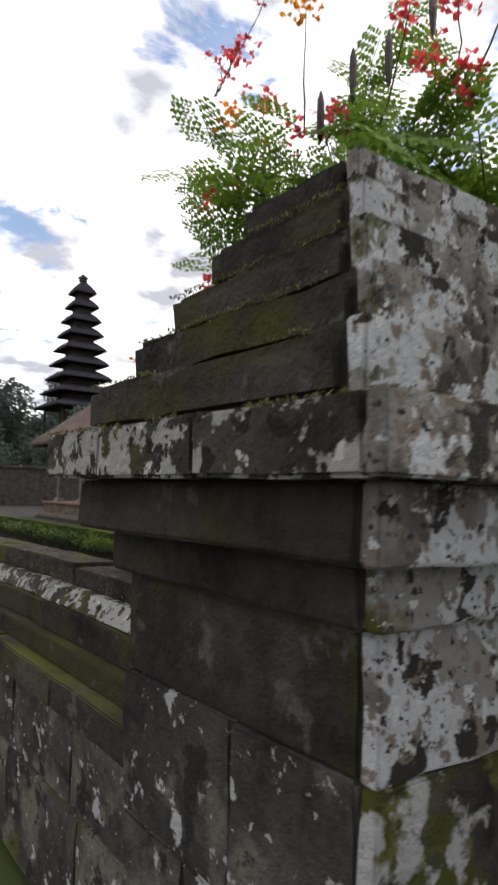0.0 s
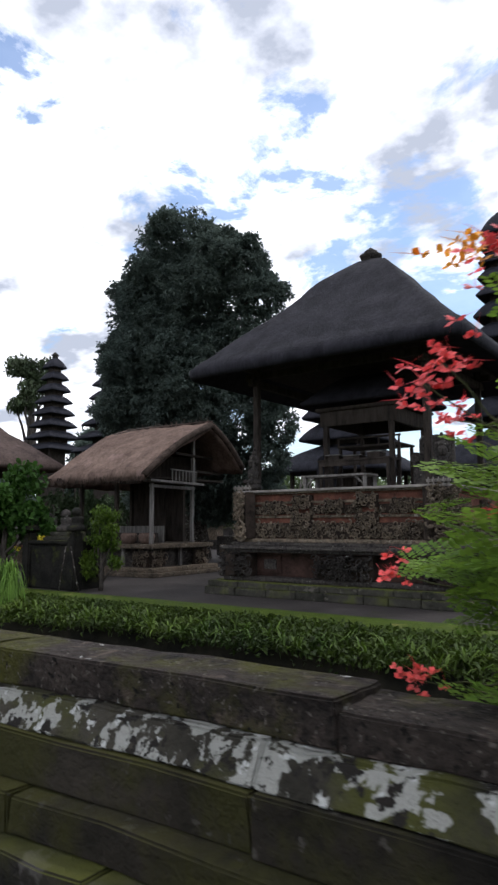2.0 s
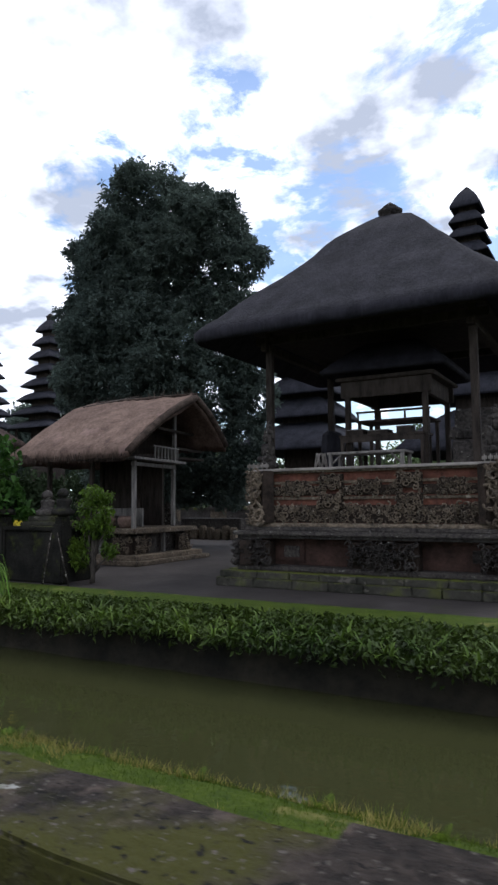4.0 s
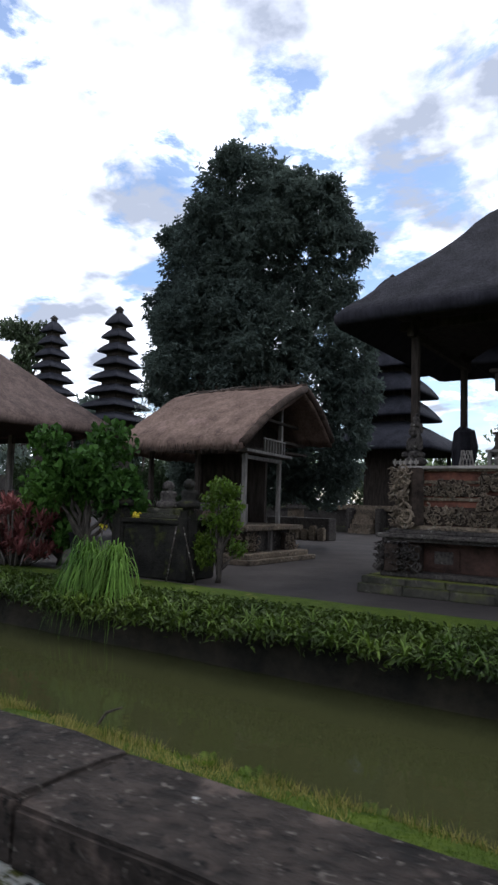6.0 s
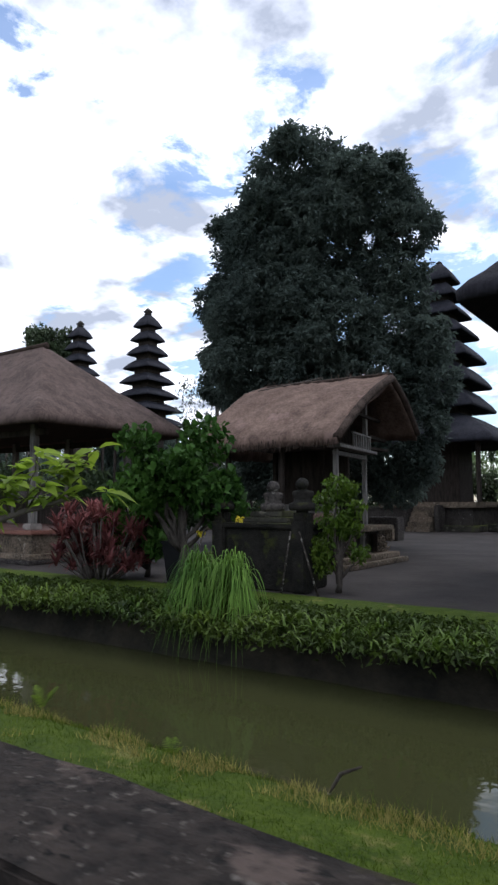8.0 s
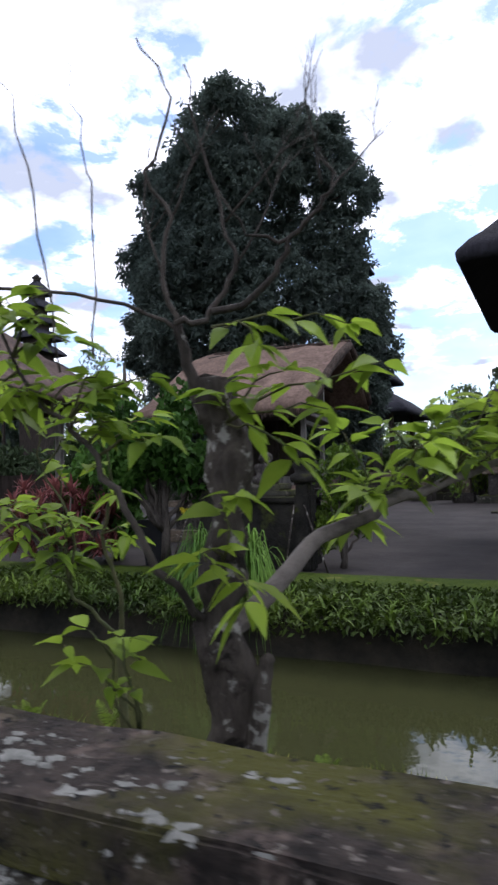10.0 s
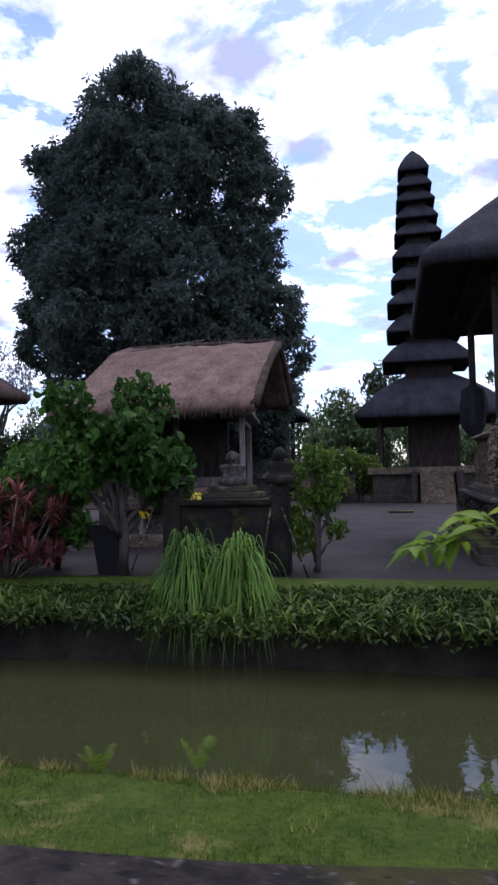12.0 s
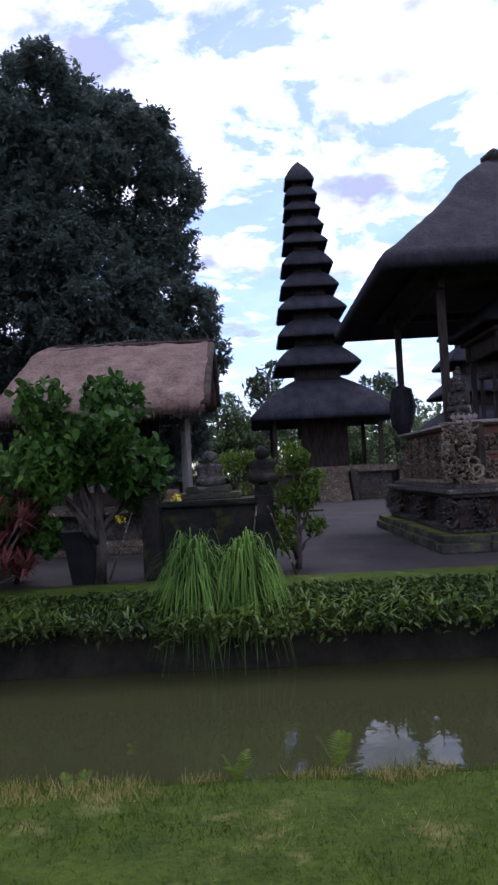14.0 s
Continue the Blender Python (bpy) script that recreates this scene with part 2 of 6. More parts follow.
THATCH_EDGE = surface("dark_thatch_edge", (0.02, 0.014, 0.011), (0.07, 0.05, 0.04), scale=30, bump=1.0, rough=0.95)
IJUK = surface("black_palm_fibre", (0.0080, 0.0077, 0.0102), (0.023, 0.022, 0.028), scale=20, bump=0.8, rough=0.9, stretch=(1, 1, 0.3), coarse=0.5)
# Lighter, bluer copy of the palm fibre: distance haze put into its colour.
IJUK_HAZE = surface("hazed_palm_fibre", (0.012, 0.0125, 0.0165), (0.031, 0.031, 0.039), scale=12, bump=0.8, rough=0.95, stretch=(1, 1, 0.3), coarse=0.5)
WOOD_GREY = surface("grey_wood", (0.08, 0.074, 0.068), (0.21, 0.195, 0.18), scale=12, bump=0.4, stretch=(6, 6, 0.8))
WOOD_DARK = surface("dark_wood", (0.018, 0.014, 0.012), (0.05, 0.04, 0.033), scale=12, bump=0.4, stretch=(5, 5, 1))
PALE_CAP = surface("pale_coping", (0.16, 0.145, 0.13), (0.32, 0.29, 0.26), scale=10, bump=0.4)
LIMB = surface("dark_limb_bark", (0.020, 0.017, 0.014), (0.075, 0.064, 0.054), scale=40, bump=0.6, stretch=(1, 1, 0.5))
BARK = surface("rough_bark", (0.012, 0.010, 0.008), (0.095, 0.080, 0.066), scale=30, bump=1.0, stretch=(1, 1, 0.4),
               patches=[((0.27, 0.26, 0.23), 18, 0.57, 0.62), ((0.012, 0.010, 0.008), 9, 0.57, 0.62)])
TWIG = surface("grey_twig", (0.05, 0.043, 0.037), (0.15, 0.13, 0.115), scale=30, bump=0.4)
STEM = surface("green_stem", (0.03, 0.04, 0.015), (0.08, 0.075, 0.035), scale=25, bump=0.3)
# Greyed towards blue: haze over the trees is put into the leaf colour.
LEAF_TREE_HAZE = leafy("hazy_tree_leaf", (0.056, 0.075, 0.066), (0.108, 0.136, 0.112), 0.44, 0.8, 0.5, 0.22, 0.08)
# Shade behind the left pavilion is put into this dark leaf colour.
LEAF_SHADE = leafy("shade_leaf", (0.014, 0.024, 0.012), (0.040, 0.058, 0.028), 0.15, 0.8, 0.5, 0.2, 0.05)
LEAF_FAR = leafy("far_leaf", (0.03, 0.045, 0.022), (0.07, 0.095, 0.042), 0.12, 0.7, 0.2)
LEAF_PALE = leafy("pale_thin_leaf", (0.09, 0.10, 0.09), (0.17, 0.19, 0.16), 0.3, 0.7, 0.2)
LEAF_HILL = leafy("hill_leaf", (0.06, 0.095, 0.035), (0.13, 0.18, 0.07), 0.12, 0.7, 0.2)
LEAF_HEDGE = leafy("hedge_leaf", (0.016, 0.031, 0.005), (0.062, 0.094, 0.013), 0.2, 0.55, gloss=0.2)
LEAF_BUSH = leafy("bush_leaf", (0.017, 0.046, 0.009), (0.066, 0.138, 0.024), 0.32, 0.6, gloss=0.1)
LEAF_LIME = leafy("lime_leaf", (0.06, 0.105, 0.012), (0.165, 0.225, 0.032), 0.4, 0.5, gloss=0.2)
LEAF_BROAD = leafy("broad_leaf", (0.085, 0.155, 0.014), (0.25, 0.34, 0.036), 0.55, 0.5, gloss=0.15)
LEAF_STRAP = leafy("bank_strap_leaf", (0.026, 0.055, 0.008), (0.092, 0.138, 0.018), 0.25, 0.5, gloss=0.15)
LEAF_FERN = leafy("feather_leaf", (0.065, 0.135, 0.018), (0.19, 0.295, 0.04), 0.48, 0.6, island=0.3, gloss=0.15)
LEAF_RED = leafy("crimson_leaf", (0.045, 0.014, 0.016), (0.19, 0.066, 0.062), 0.25, 0.6, gloss=0.12)
LEAF_YELLOW = leafy("yellow_leaf", (0.5, 0.42, 0.02), (0.7, 0.6, 0.05), 0.3)
STRAP = leafy("strap_leaf", (0.03, 0.082, 0.012), (0.125, 0.22, 0.036), 0.25, 0.6, gloss=0.12)
PETAL = leafy("scarlet_petal", (0.62, 0.045, 0.07), (0.80, 0.13, 0.11), 0.35, 0.5)
PETAL_GOLD = leafy("orange_petal", (0.75, 0.22, 0.02), (0.8, 0.42, 0.04), 0.35, 0.5)
POD = surface("dark_pod", (0.03, 0.022, 0.022), (0.07, 0.05, 0.045), scale=20, bump=0.2, rough=0.5)
BLACK = surface("black_cloth", (0.005, 0.005, 0.006), (0.012, 0.012, 0.013), scale=8, bump=0.2)


def water_material():
    m = bpy.data.materials.new("murky_water")
    m.use_nodes = True
    nt = m.node_tree
    b = nt.nodes["Principled BSDF"]
    b.inputs["Base Color"].default_value = (0.031, 0.033, 0.0128, 1)
    b.inputs["Roughness"].default_value = 0.04
    b.inputs["IOR"].default_value = 1.33
    co = nt.nodes.new("ShaderNodeTexCoord")
    w = nt.nodes.new("ShaderNodeTexNoise")
    w.inputs["Scale"].default_value, w.inputs["Detail"].default_value = 3.5, 3
    nt.links.new(co.outputs["Object"], w.inputs["Vector"])
    bp = nt.nodes.new("ShaderNodeBump")
    bp.inputs["Strength"].default_value, bp.inputs["Distance"].default_value = 0.07, 0.05
    nt.links.new(w.outputs["Fac"], bp.inputs["Height"])
    nt.links.new(bp.outputs[0], b.inputs["Normal"])
    return m


WATER = water_material()


# ---------------------------------------------------------------- mesh helpers
def mesh_of(name, verts, faces, mat, smooth=False):
    me = bpy.data.meshes.new(name)
    me.from_pydata([tuple(v) for v in verts], [], faces)
    me.materials.append(mat)
    if smooth:
        me.polygons.foreach_set("use_smooth", [True] * len(me.polygons))
    me.update()
    return me


def piece(name, me, parent=None, label="", m=None):
    ob = new(name, me)
    if parent is not None:
        ob.parent = parent
    if m is not None:
        ob.matrix_basis = m
    return tagged(ob, label)


def part(name, bm, material, parent=None, label=""):
    me = bpy.data.meshes.new(name)
    bm.to_mesh(me)
    bm.free()
    me.materials.append(material)
    return piece(name, me, parent, label)


def thing(name, label, category, group="", kind=""):
    return tagged(new(name), label, category, group, kind)


def boxes(bm, spans, bevel=0.0, jitter=0.0, rng=random):
    """Boxes given as (x0, x1, y0, y1, z0, z1), with soft edges, into one bmesh."""
    for x0, x1, y0, y1, z0, z1 in spans:
        made = bmesh.ops.create_cube(bm, size=1.0)["verts"]
        for v in made:
            v.co = Vector((x0 + (v.co.x + 0.5) * (x1 - x0), y0 + (v.co.y + 0.5) * (y1 - y0), z0 + (v.co.z + 0.5) * (z1 - z0)))
            if jitter:
                v.co += Vector((rng.uniform(-jitter, jitter), rng.uniform(-jitter, jitter), rng.uniform(-jitter, jitter)))
    if bevel:
        bmesh.ops.bevel(bm, geom=bm.edges[:], offset=bevel, segments=2, affect="EDGES", clamp_overlap=True)
    return bm


def box(*span, bevel=0.01, jitter=0.0):
    return boxes(bmesh.new(), [span], bevel, jitter)


def rough_block(x0, x1, y0, y1, z0, z1, rng, cut=0.07, amount=0.006, bevel=0.01, cuts=3):
    """A worn stone block: cut into a grid, its faces uneven, its edges chipped."""
    bm = boxes(bmesh.new(), [(x0, x1, y0, y1, z0, z1)], bevel)
    long = [e for e in bm.edges if e.calc_length() > cut * 1.5]
    bmesh.ops.subdivide_edges(bm, edges=long, cuts=cuts, use_grid_fill=True)
    off = Vector((rng.uniform(0, 50), rng.uniform(0, 50), 0))
    for v in bm.verts:
        v.co += noise.noise_vector(v.co * 9 + off) * amount
        if cuts > 3:
            v.co += noise.noise_vector(v.co * 34 + off) * amount * 0.5
    return bm


def tube_data(points, radii, sides=6):
    """A tapered tube along points: verts, faces."""
    pts = [Vector(p) for p in points]
    verts, faces = [], []
    side = None
    for k, p in enumerate(pts):
        ahead = (pts[min(k + 1, len(pts) - 1)] - pts[max(k - 1, 0)]).normalized()
        if side is None:
            side = ahead.orthogonal().normalized()
        side = (side - ahead * side.dot(ahead)).normalized()
        other = ahead.cross(side)
        for j in range(sides):
            a = 2 * math.pi * j / sides
            verts.append(p + (side * math.cos(a) + other * math.sin(a)) * radii[k])
    for k in range(len(pts) - 1):
        for j in range(sides):
            a, b = k * sides + j, k * sides + (j + 1) % sides
            faces.append((a, b, b + sides, a + sides))
    faces.append(tuple(range(sides - 1, -1, -1)))
    faces.append(tuple(range((len(pts) - 1) * sides, len(pts) * sides)))
    return verts, faces


def gather(lots):
    """Joins lots of (verts, faces) into one."""
    verts, faces = [], []
    for v, f in lots:
        k = len(verts)
        verts.extend(v)
        faces.extend(tuple(i + k for i in q) for q in f)
    return verts, faces


def tube(name, points, radii, mat, parent=None, sides=7, label=""):
    v, f = tube_data(points, radii, sides)
    return piece(name, mesh_of(name, v, f, mat, True), parent, label)


def bend(a, b, sag=0.0, wob=0.0, count=6, rng=random):
    """Points of a limb from a to b, a little crooked."""
    a, b = Vector(a), Vector(b)
    out = []
    for k in range(count + 1):
        u = k / count
        p = a.lerp(b, u) + Vector((0, 0, sag * math.sin(math.pi * u)))
        if 0 < k < count:
            p += Vector((rng.uniform(-wob, wob), rng.uniform(-wob, wob), rng.uniform(-wob, wob)))
        out.append(p)
    return out


def leaves_data(centres, length, width, rng, droop=0.3, fold=0.25, spread=0.4, ovate=False):
    """Leaves at centres: pointed, folded along the midrib. centres is an array of rows x, y, z."""
    n = len(centres)
    d = rng.normal(size=(n, 3))
    d[:, 2] -= droop
    d /= np.linalg.norm(d, axis=1)[:, None]
    u = rng.normal(size=(n, 3)) * 0.6
    u[:, 2] += 1.0
    s = np.cross(d, u)
    s /= np.linalg.norm(s, axis=1)[:, None] + 1e-9
    nrm = np.cross(s, d)
    ln = length * (1 + spread * rng.uniform(-1, 1, n))[:, None]
    wd = width * (ln / length)
    down = np.array([0, 0, 1.0])

    def at(u_, w_, side_):
        return centres + d * ln * (u_ - 0.5) + s * wd * w_ * side_ + nrm * wd * fold * abs(w_) * 2 - down * ln * 0.22 * u_ * u_

    if not ovate:
        verts = np.stack([at(0, 0, 1), at(0.45, 0.5, 1), at(1, 0, 1), at(0.45, 0.5, -1)], 1).reshape(-1, 3)
        k = np.arange(n)[:, None] * 4
        return verts, np.concatenate([k + [0, 1, 2], k + [0, 2, 3]], 0)
    rows = [at(0, 0, 1)]
    for u_, w_ in ((0.14, 0.34), (0.36, 0.5), (0.62, 0.40), (0.84, 0.15)):
        rows += [at(u_, w_, 1), at(u_, 0, 1), at(u_, w_, -1)]
    rows.append(at(1, 0, 1))
    verts = np.stack(rows, 1).reshape(-1, 3)
    k = np.arange(n)[:, None] * len(rows)
    tri = [(0, 1, 2), (0, 2, 3), (10, 13, 11), (11, 13, 12)]
    for q in (1, 4, 7):
        tri += [(q, q + 3, q + 4), (q, q + 4, q + 1), (q + 1, q + 4, q + 5), (q + 1, q + 5, q + 2)]
    return verts, np.concatenate([k + list(t) for t in tri], 0)


def fast_mesh(name, verts, faces, mat):
    """A mesh of triangles from arrays."""
    me = bpy.data.meshes.new(name)
    verts, faces = np.asarray(verts, dtype=np.float32), np.asarray(faces, dtype=np.int32)
    me.vertices.add(len(verts))
    me.vertices.foreach_set("co", verts.ravel())
    me.loops.add(len(faces) * 3)
    me.loops.foreach_set("vertex_index", faces.ravel())
    me.polygons.add(len(faces))
    me.polygons.foreach_set("loop_start", np.arange(0, len(faces) * 3, 3, dtype=np.int32))
    me.update(calc_edges=True)
    me.materials.append(mat)
    return me


def shell(lobes, count, rng, inner=0.72, rough=0.16):
    """Points in the outer part of a set of balls (x, y, z, radius), uneven at the rim."""
    total = sum(r * r for *_, r in lobes)
    rows = []
    for x, y, z, r in lobes:
        n = int(count * r * r / total)
        d = rng.normal(size=(n, 3))
        d /= np.linalg.norm(d, axis=1)[:, None]
        lump = np.array([noise.noise(Vector(v) * 3.1 + Vector((x, y, z))) for v in d]) * rough * 2
        rad = r * (inner + (1 - inner) * rng.uniform(0, 1, n) ** 0.6 + lump)
        rows.append(np.array([x, y, z]) + d * rad[:, None] * np.array([1, 1, 0.92]))
    return np.concatenate(rows)


def ribbons_data(roots, tips, width, arch, rng, steps=5):
    """Long grass leaves from roots to tips, arching up and over."""
    verts, faces = [], []
    for a, b in zip(roots, tips):
        a, b = Vector(a), Vector(b)
        side = (b - a).cross(Vector((0, 0, 1)))
        side = side.normalized() if side.length > 1e-4 else Vector((1, 0, 0))
        k0 = len(verts)
        up = arch * rng.uniform(0.5, 1.35)
        for k in range(steps + 1):
            u = k / steps
            p = a.lerp(b, u) + Vector((0, 0, up * 4 * u * (1 - u)))
            w = width * (1 - u) ** 0.6 * 0.5 + 0.0006
            verts += [p - side * w, p + side * w]
        for k in range(steps):
            i = k0 + 2 * k
            faces += [(i, i + 1, i + 3), (i, i + 3, i + 2)]
    return verts, faces


def loft_data(rings, closed_ends=True):
    """Rings of equal point count joined into a skin."""
    n = len(rings[0])
    verts = [p for ring in rings for p in ring]
    faces = []
    for k in range(len(rings) - 1):
        for j in range(n):
            a, b = k * n + j, k * n + (j + 1) % n
            faces.append((a, b, b + n, a + n))
    if closed_ends:
        faces.append(tuple(range(n - 1, -1, -1)))
        faces.append(tuple(range((len(rings) - 1) * n, len(rings) * n)))
    return verts, faces


def rounded(cx, cy, hx, hy, z, corner=0.2, steps=3, sag=0.0):
    """A rectangle with round corners; sag lifts the corners."""
    c = min(hx, hy) * corner
    ring = []
    for qx, qy, a0 in ((1, 1, 0), (-1, 1, 90), (-1, -1, 180), (1, -1, 270)):
        for k in range(steps + 1):
            a = radians(a0 + 90 * k / steps)
            ring.append(Vector((cx + qx * (hx - c) + c * math.cos(a), cy + qy * (hy - c) + c * math.sin(a), z + sag)))
    return ring


def ruffle(verts, amount, scale, seed=0.0):
    out = []
    for v in verts:
        v = Vector(v)
        out.append(v + noise.noise_vector(v * scale + Vector((seed, seed, seed))) * amount)
    return out


# ---------------------------------------------------------------- ground, canal, lawn
WATER_Z = -0.72


def strip(name, profile, x0, x1, mat, step=None, uneven=0.0):
    """A sheet along x with the given (y, z) profile."""
    n = 2 if step is None else int((x1 - x0) / step) + 1
    verts, faces = [], []
    for i in range(n):
        x = x0 + (x1 - x0) * i / (n - 1)
        for y, z in profile:
            d = noise.noise(Vector((x * 1.3, y * 1.7, 3))) * uneven
            verts.append((x, y + d * 0.8, z + d * 0.5))
    k = len(profile)
    for i in range(n - 1):
        for j in range(k - 1):
            a = i * k + j
            faces.append((a, a + k, a + k + 1, a + 1))
    return new(name, mesh_of(name, verts, faces, mat))


def lawn_z(y):
    return -0.06 - 0.26 * max(0.0, min(1.0, (y - 2.0) / 3.0)) ** 1.2


ground = tagged(strip("ground", [(-600, -0.004), (1.2, -0.004), (2.0, -0.10), (4.9, -0.40), (5.1, -1.1), (8.7, -1.1), (8.75, -0.6), (8.8, -0.42), (9.0, -0.26), (9.9, -0.03), (14, -0.004), (900, -0.004)],
                      -900, 900, FIELD), "earth and grass ground running to the horizon", "ground", kind="structure")
tagged(strip("canal_bank", [(8.46, -1.2), (8.50, -0.80), (8.62, -0.30), (8.78, -0.23), (9.2, -0.14), (9.9, -0.015), (10.02, -0.012)], -60, 30, EARTH, 0.35, 0.08),
       "dark earth bank above the canal water", "bank", kind="structure")
tagged(strip("lawn", [(1.9, lawn_z(1.9))] + [(2.2 + 0.3 * k, lawn_z(2.2 + 0.3 * k)) for k in range(10)] + [(5.05, -0.36), (5.15, -0.48), (5.2, -1.1)], -60, 30, TURF, 0.3, 0.035),
       "short green lawn sloping down to the canal", "lawn", kind="structure")
tagged(strip("far_verge", [(9.2, -0.08), (9.5, 0.01), (9.8, 0.022), (10.05, 0.02), (10.2, 0.0)], -60, 30, TURF, 0.4, 0.02), "narrow mown grass verge behind the hedge", "verge", kind="structure")
tagged(strip("courtyard_pavement", [(10.12, 0.0), (14, 0.002), (33, 0.002), (60, 0.0)], -60, 12, PAVING), "dark damp grey paved temple courtyard", "pavement", kind="structure")
tagged(strip("near_path", [(-30, 0.0), (1.32, 0.0)], -60, 30, PAVING), "grey paved footpath beside the wall", "path", kind="structure")
tagged(strip("water", [(4.95, WATER_Z), (8.7, WATER_Z)], -60, 30, WATER), "murky olive green still canal water", "water", kind="structure")

# ---------------------------------------------------------------- canal wall and pier


def wall_shift(x):
    """The wall runs a little closer to the path towards its far end."""
    if x <= -15:
        return -0.45
    return -0.096 * max(0.0, -10.3 - x) + 0.06 * max(0.0, min(1.0, (x + 3.4) / 1.2))


def canal_wall():
    rng = random.Random(4)
    wall = thing("wall_canal", "low dark stone canal wall with lichen, moss and stepped courses", "wall", kind="structure")
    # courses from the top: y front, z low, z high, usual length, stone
    courses = [(1.735, 1.035, 1.10, 1.15, CAP_STONE), (1.665, 0.965, 1.033, 0.9, BAND_STONE), (1.655, 0.86, 0.963, 0.85, COURSE_STONE),
               (1.60, 0.78, 0.858, 0.9, COURSE_STONE), (1.54, 0.67, 0.778, 0.6, STONE_DARK), (1.585, 0.38, 0.668, 0.7, STONE), (1.575, 0.0, 0.378, 0.8, STONE)]
    for k, (y0, z0, z1, usual, mat) in enumerate(courses):
        x = -15.0 + 0.2 * k
        while x < 2.6:
            w = usual * rng.uniform(0.75, 1.3)
            if k > 0 and -0.425 < x < 0.22:
                x = 0.22
                continue
            if k > 0 and x < -0.425 < x + w:
                w = -0.42 - x
            rise = rng.uniform(-0.004, 0.006) if k == 0 else 0.0
            rise += 0.02 if k == 0 and -2.75 > x > -4.2 else 0.0
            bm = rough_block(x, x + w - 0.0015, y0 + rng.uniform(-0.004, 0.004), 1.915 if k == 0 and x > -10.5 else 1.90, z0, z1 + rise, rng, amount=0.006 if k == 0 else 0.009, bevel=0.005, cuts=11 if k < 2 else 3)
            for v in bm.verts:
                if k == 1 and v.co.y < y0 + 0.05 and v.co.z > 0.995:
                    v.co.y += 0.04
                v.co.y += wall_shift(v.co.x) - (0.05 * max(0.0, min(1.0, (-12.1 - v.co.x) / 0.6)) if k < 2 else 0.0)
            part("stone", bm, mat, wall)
            x += w
        for a, b in ((-40, -15.0), (2.6, 25)):
            part("course", box(a, b, y0 + wall_shift(a), 1.90 + wall_shift(a), z0, z1, bevel=0.008), mat, wall)
    # crusts of lichen, thickest along the two lips of the coping
    verts, faces = [], []
    for n in range(1300):
        x = rng.uniform(-14, -1)
        if n > 1200:
            x = rng.gauss(-9.78, 0.12)
        lip = rng.choice((1.742, 1.742, 1.908))
        y = lip + (0.012 + abs(rng.gauss(0, 0.010))) * (1 if lip < 1.8 else -1)
        if n > 1200:
            y = rng.uniform(1.75, 1.88)
        if noise.noise(Vector((x * 1.7, y * 4, 0))) < -0.05 and n < 1200 or -9.2 < x < -3.4 or x < -11.6:
            continue
        r = 0.002 + (0.011 if n > 1200 else 0.0058) * rng.random() ** 2.0
        k0, ph = len(verts), rng.uniform(0, 50)
        zc = 1.099
        verts.append((x, y + wall_shift(x), zc + 0.004))
        for ring, lift in ((0.75, 0.0032), (1.0, -0.003)):
            for a in range(12):
                q = r * ring * (1 + 1.1 * noise.noise(Vector((math.cos(a * 0.5236) * 1.9 + ph, math.sin(a * 0.5236) * 1.9, ph))))
                verts.append((x + q * 1.5 * math.cos(a * 0.5236), y + wall_shift(x) + q * math.sin(a * 0.5236), zc + lift))
        for a in range(12):
            b = (a + 1) % 12
            faces += [(k0, k0 + 1 + a, k0 + 1 + b), (k0 + 1 + a, k0 + 13 + a, k0 + 13 + b), (k0 + 1 + a, k0 + 13 + b, k0 + 1 + b)]
    tagged(piece("lichen_crust", fast_mesh("lichen_crust", verts, faces, CRUST), wall, "pale grey lichen crusts"), kind="stuff")
    return wall


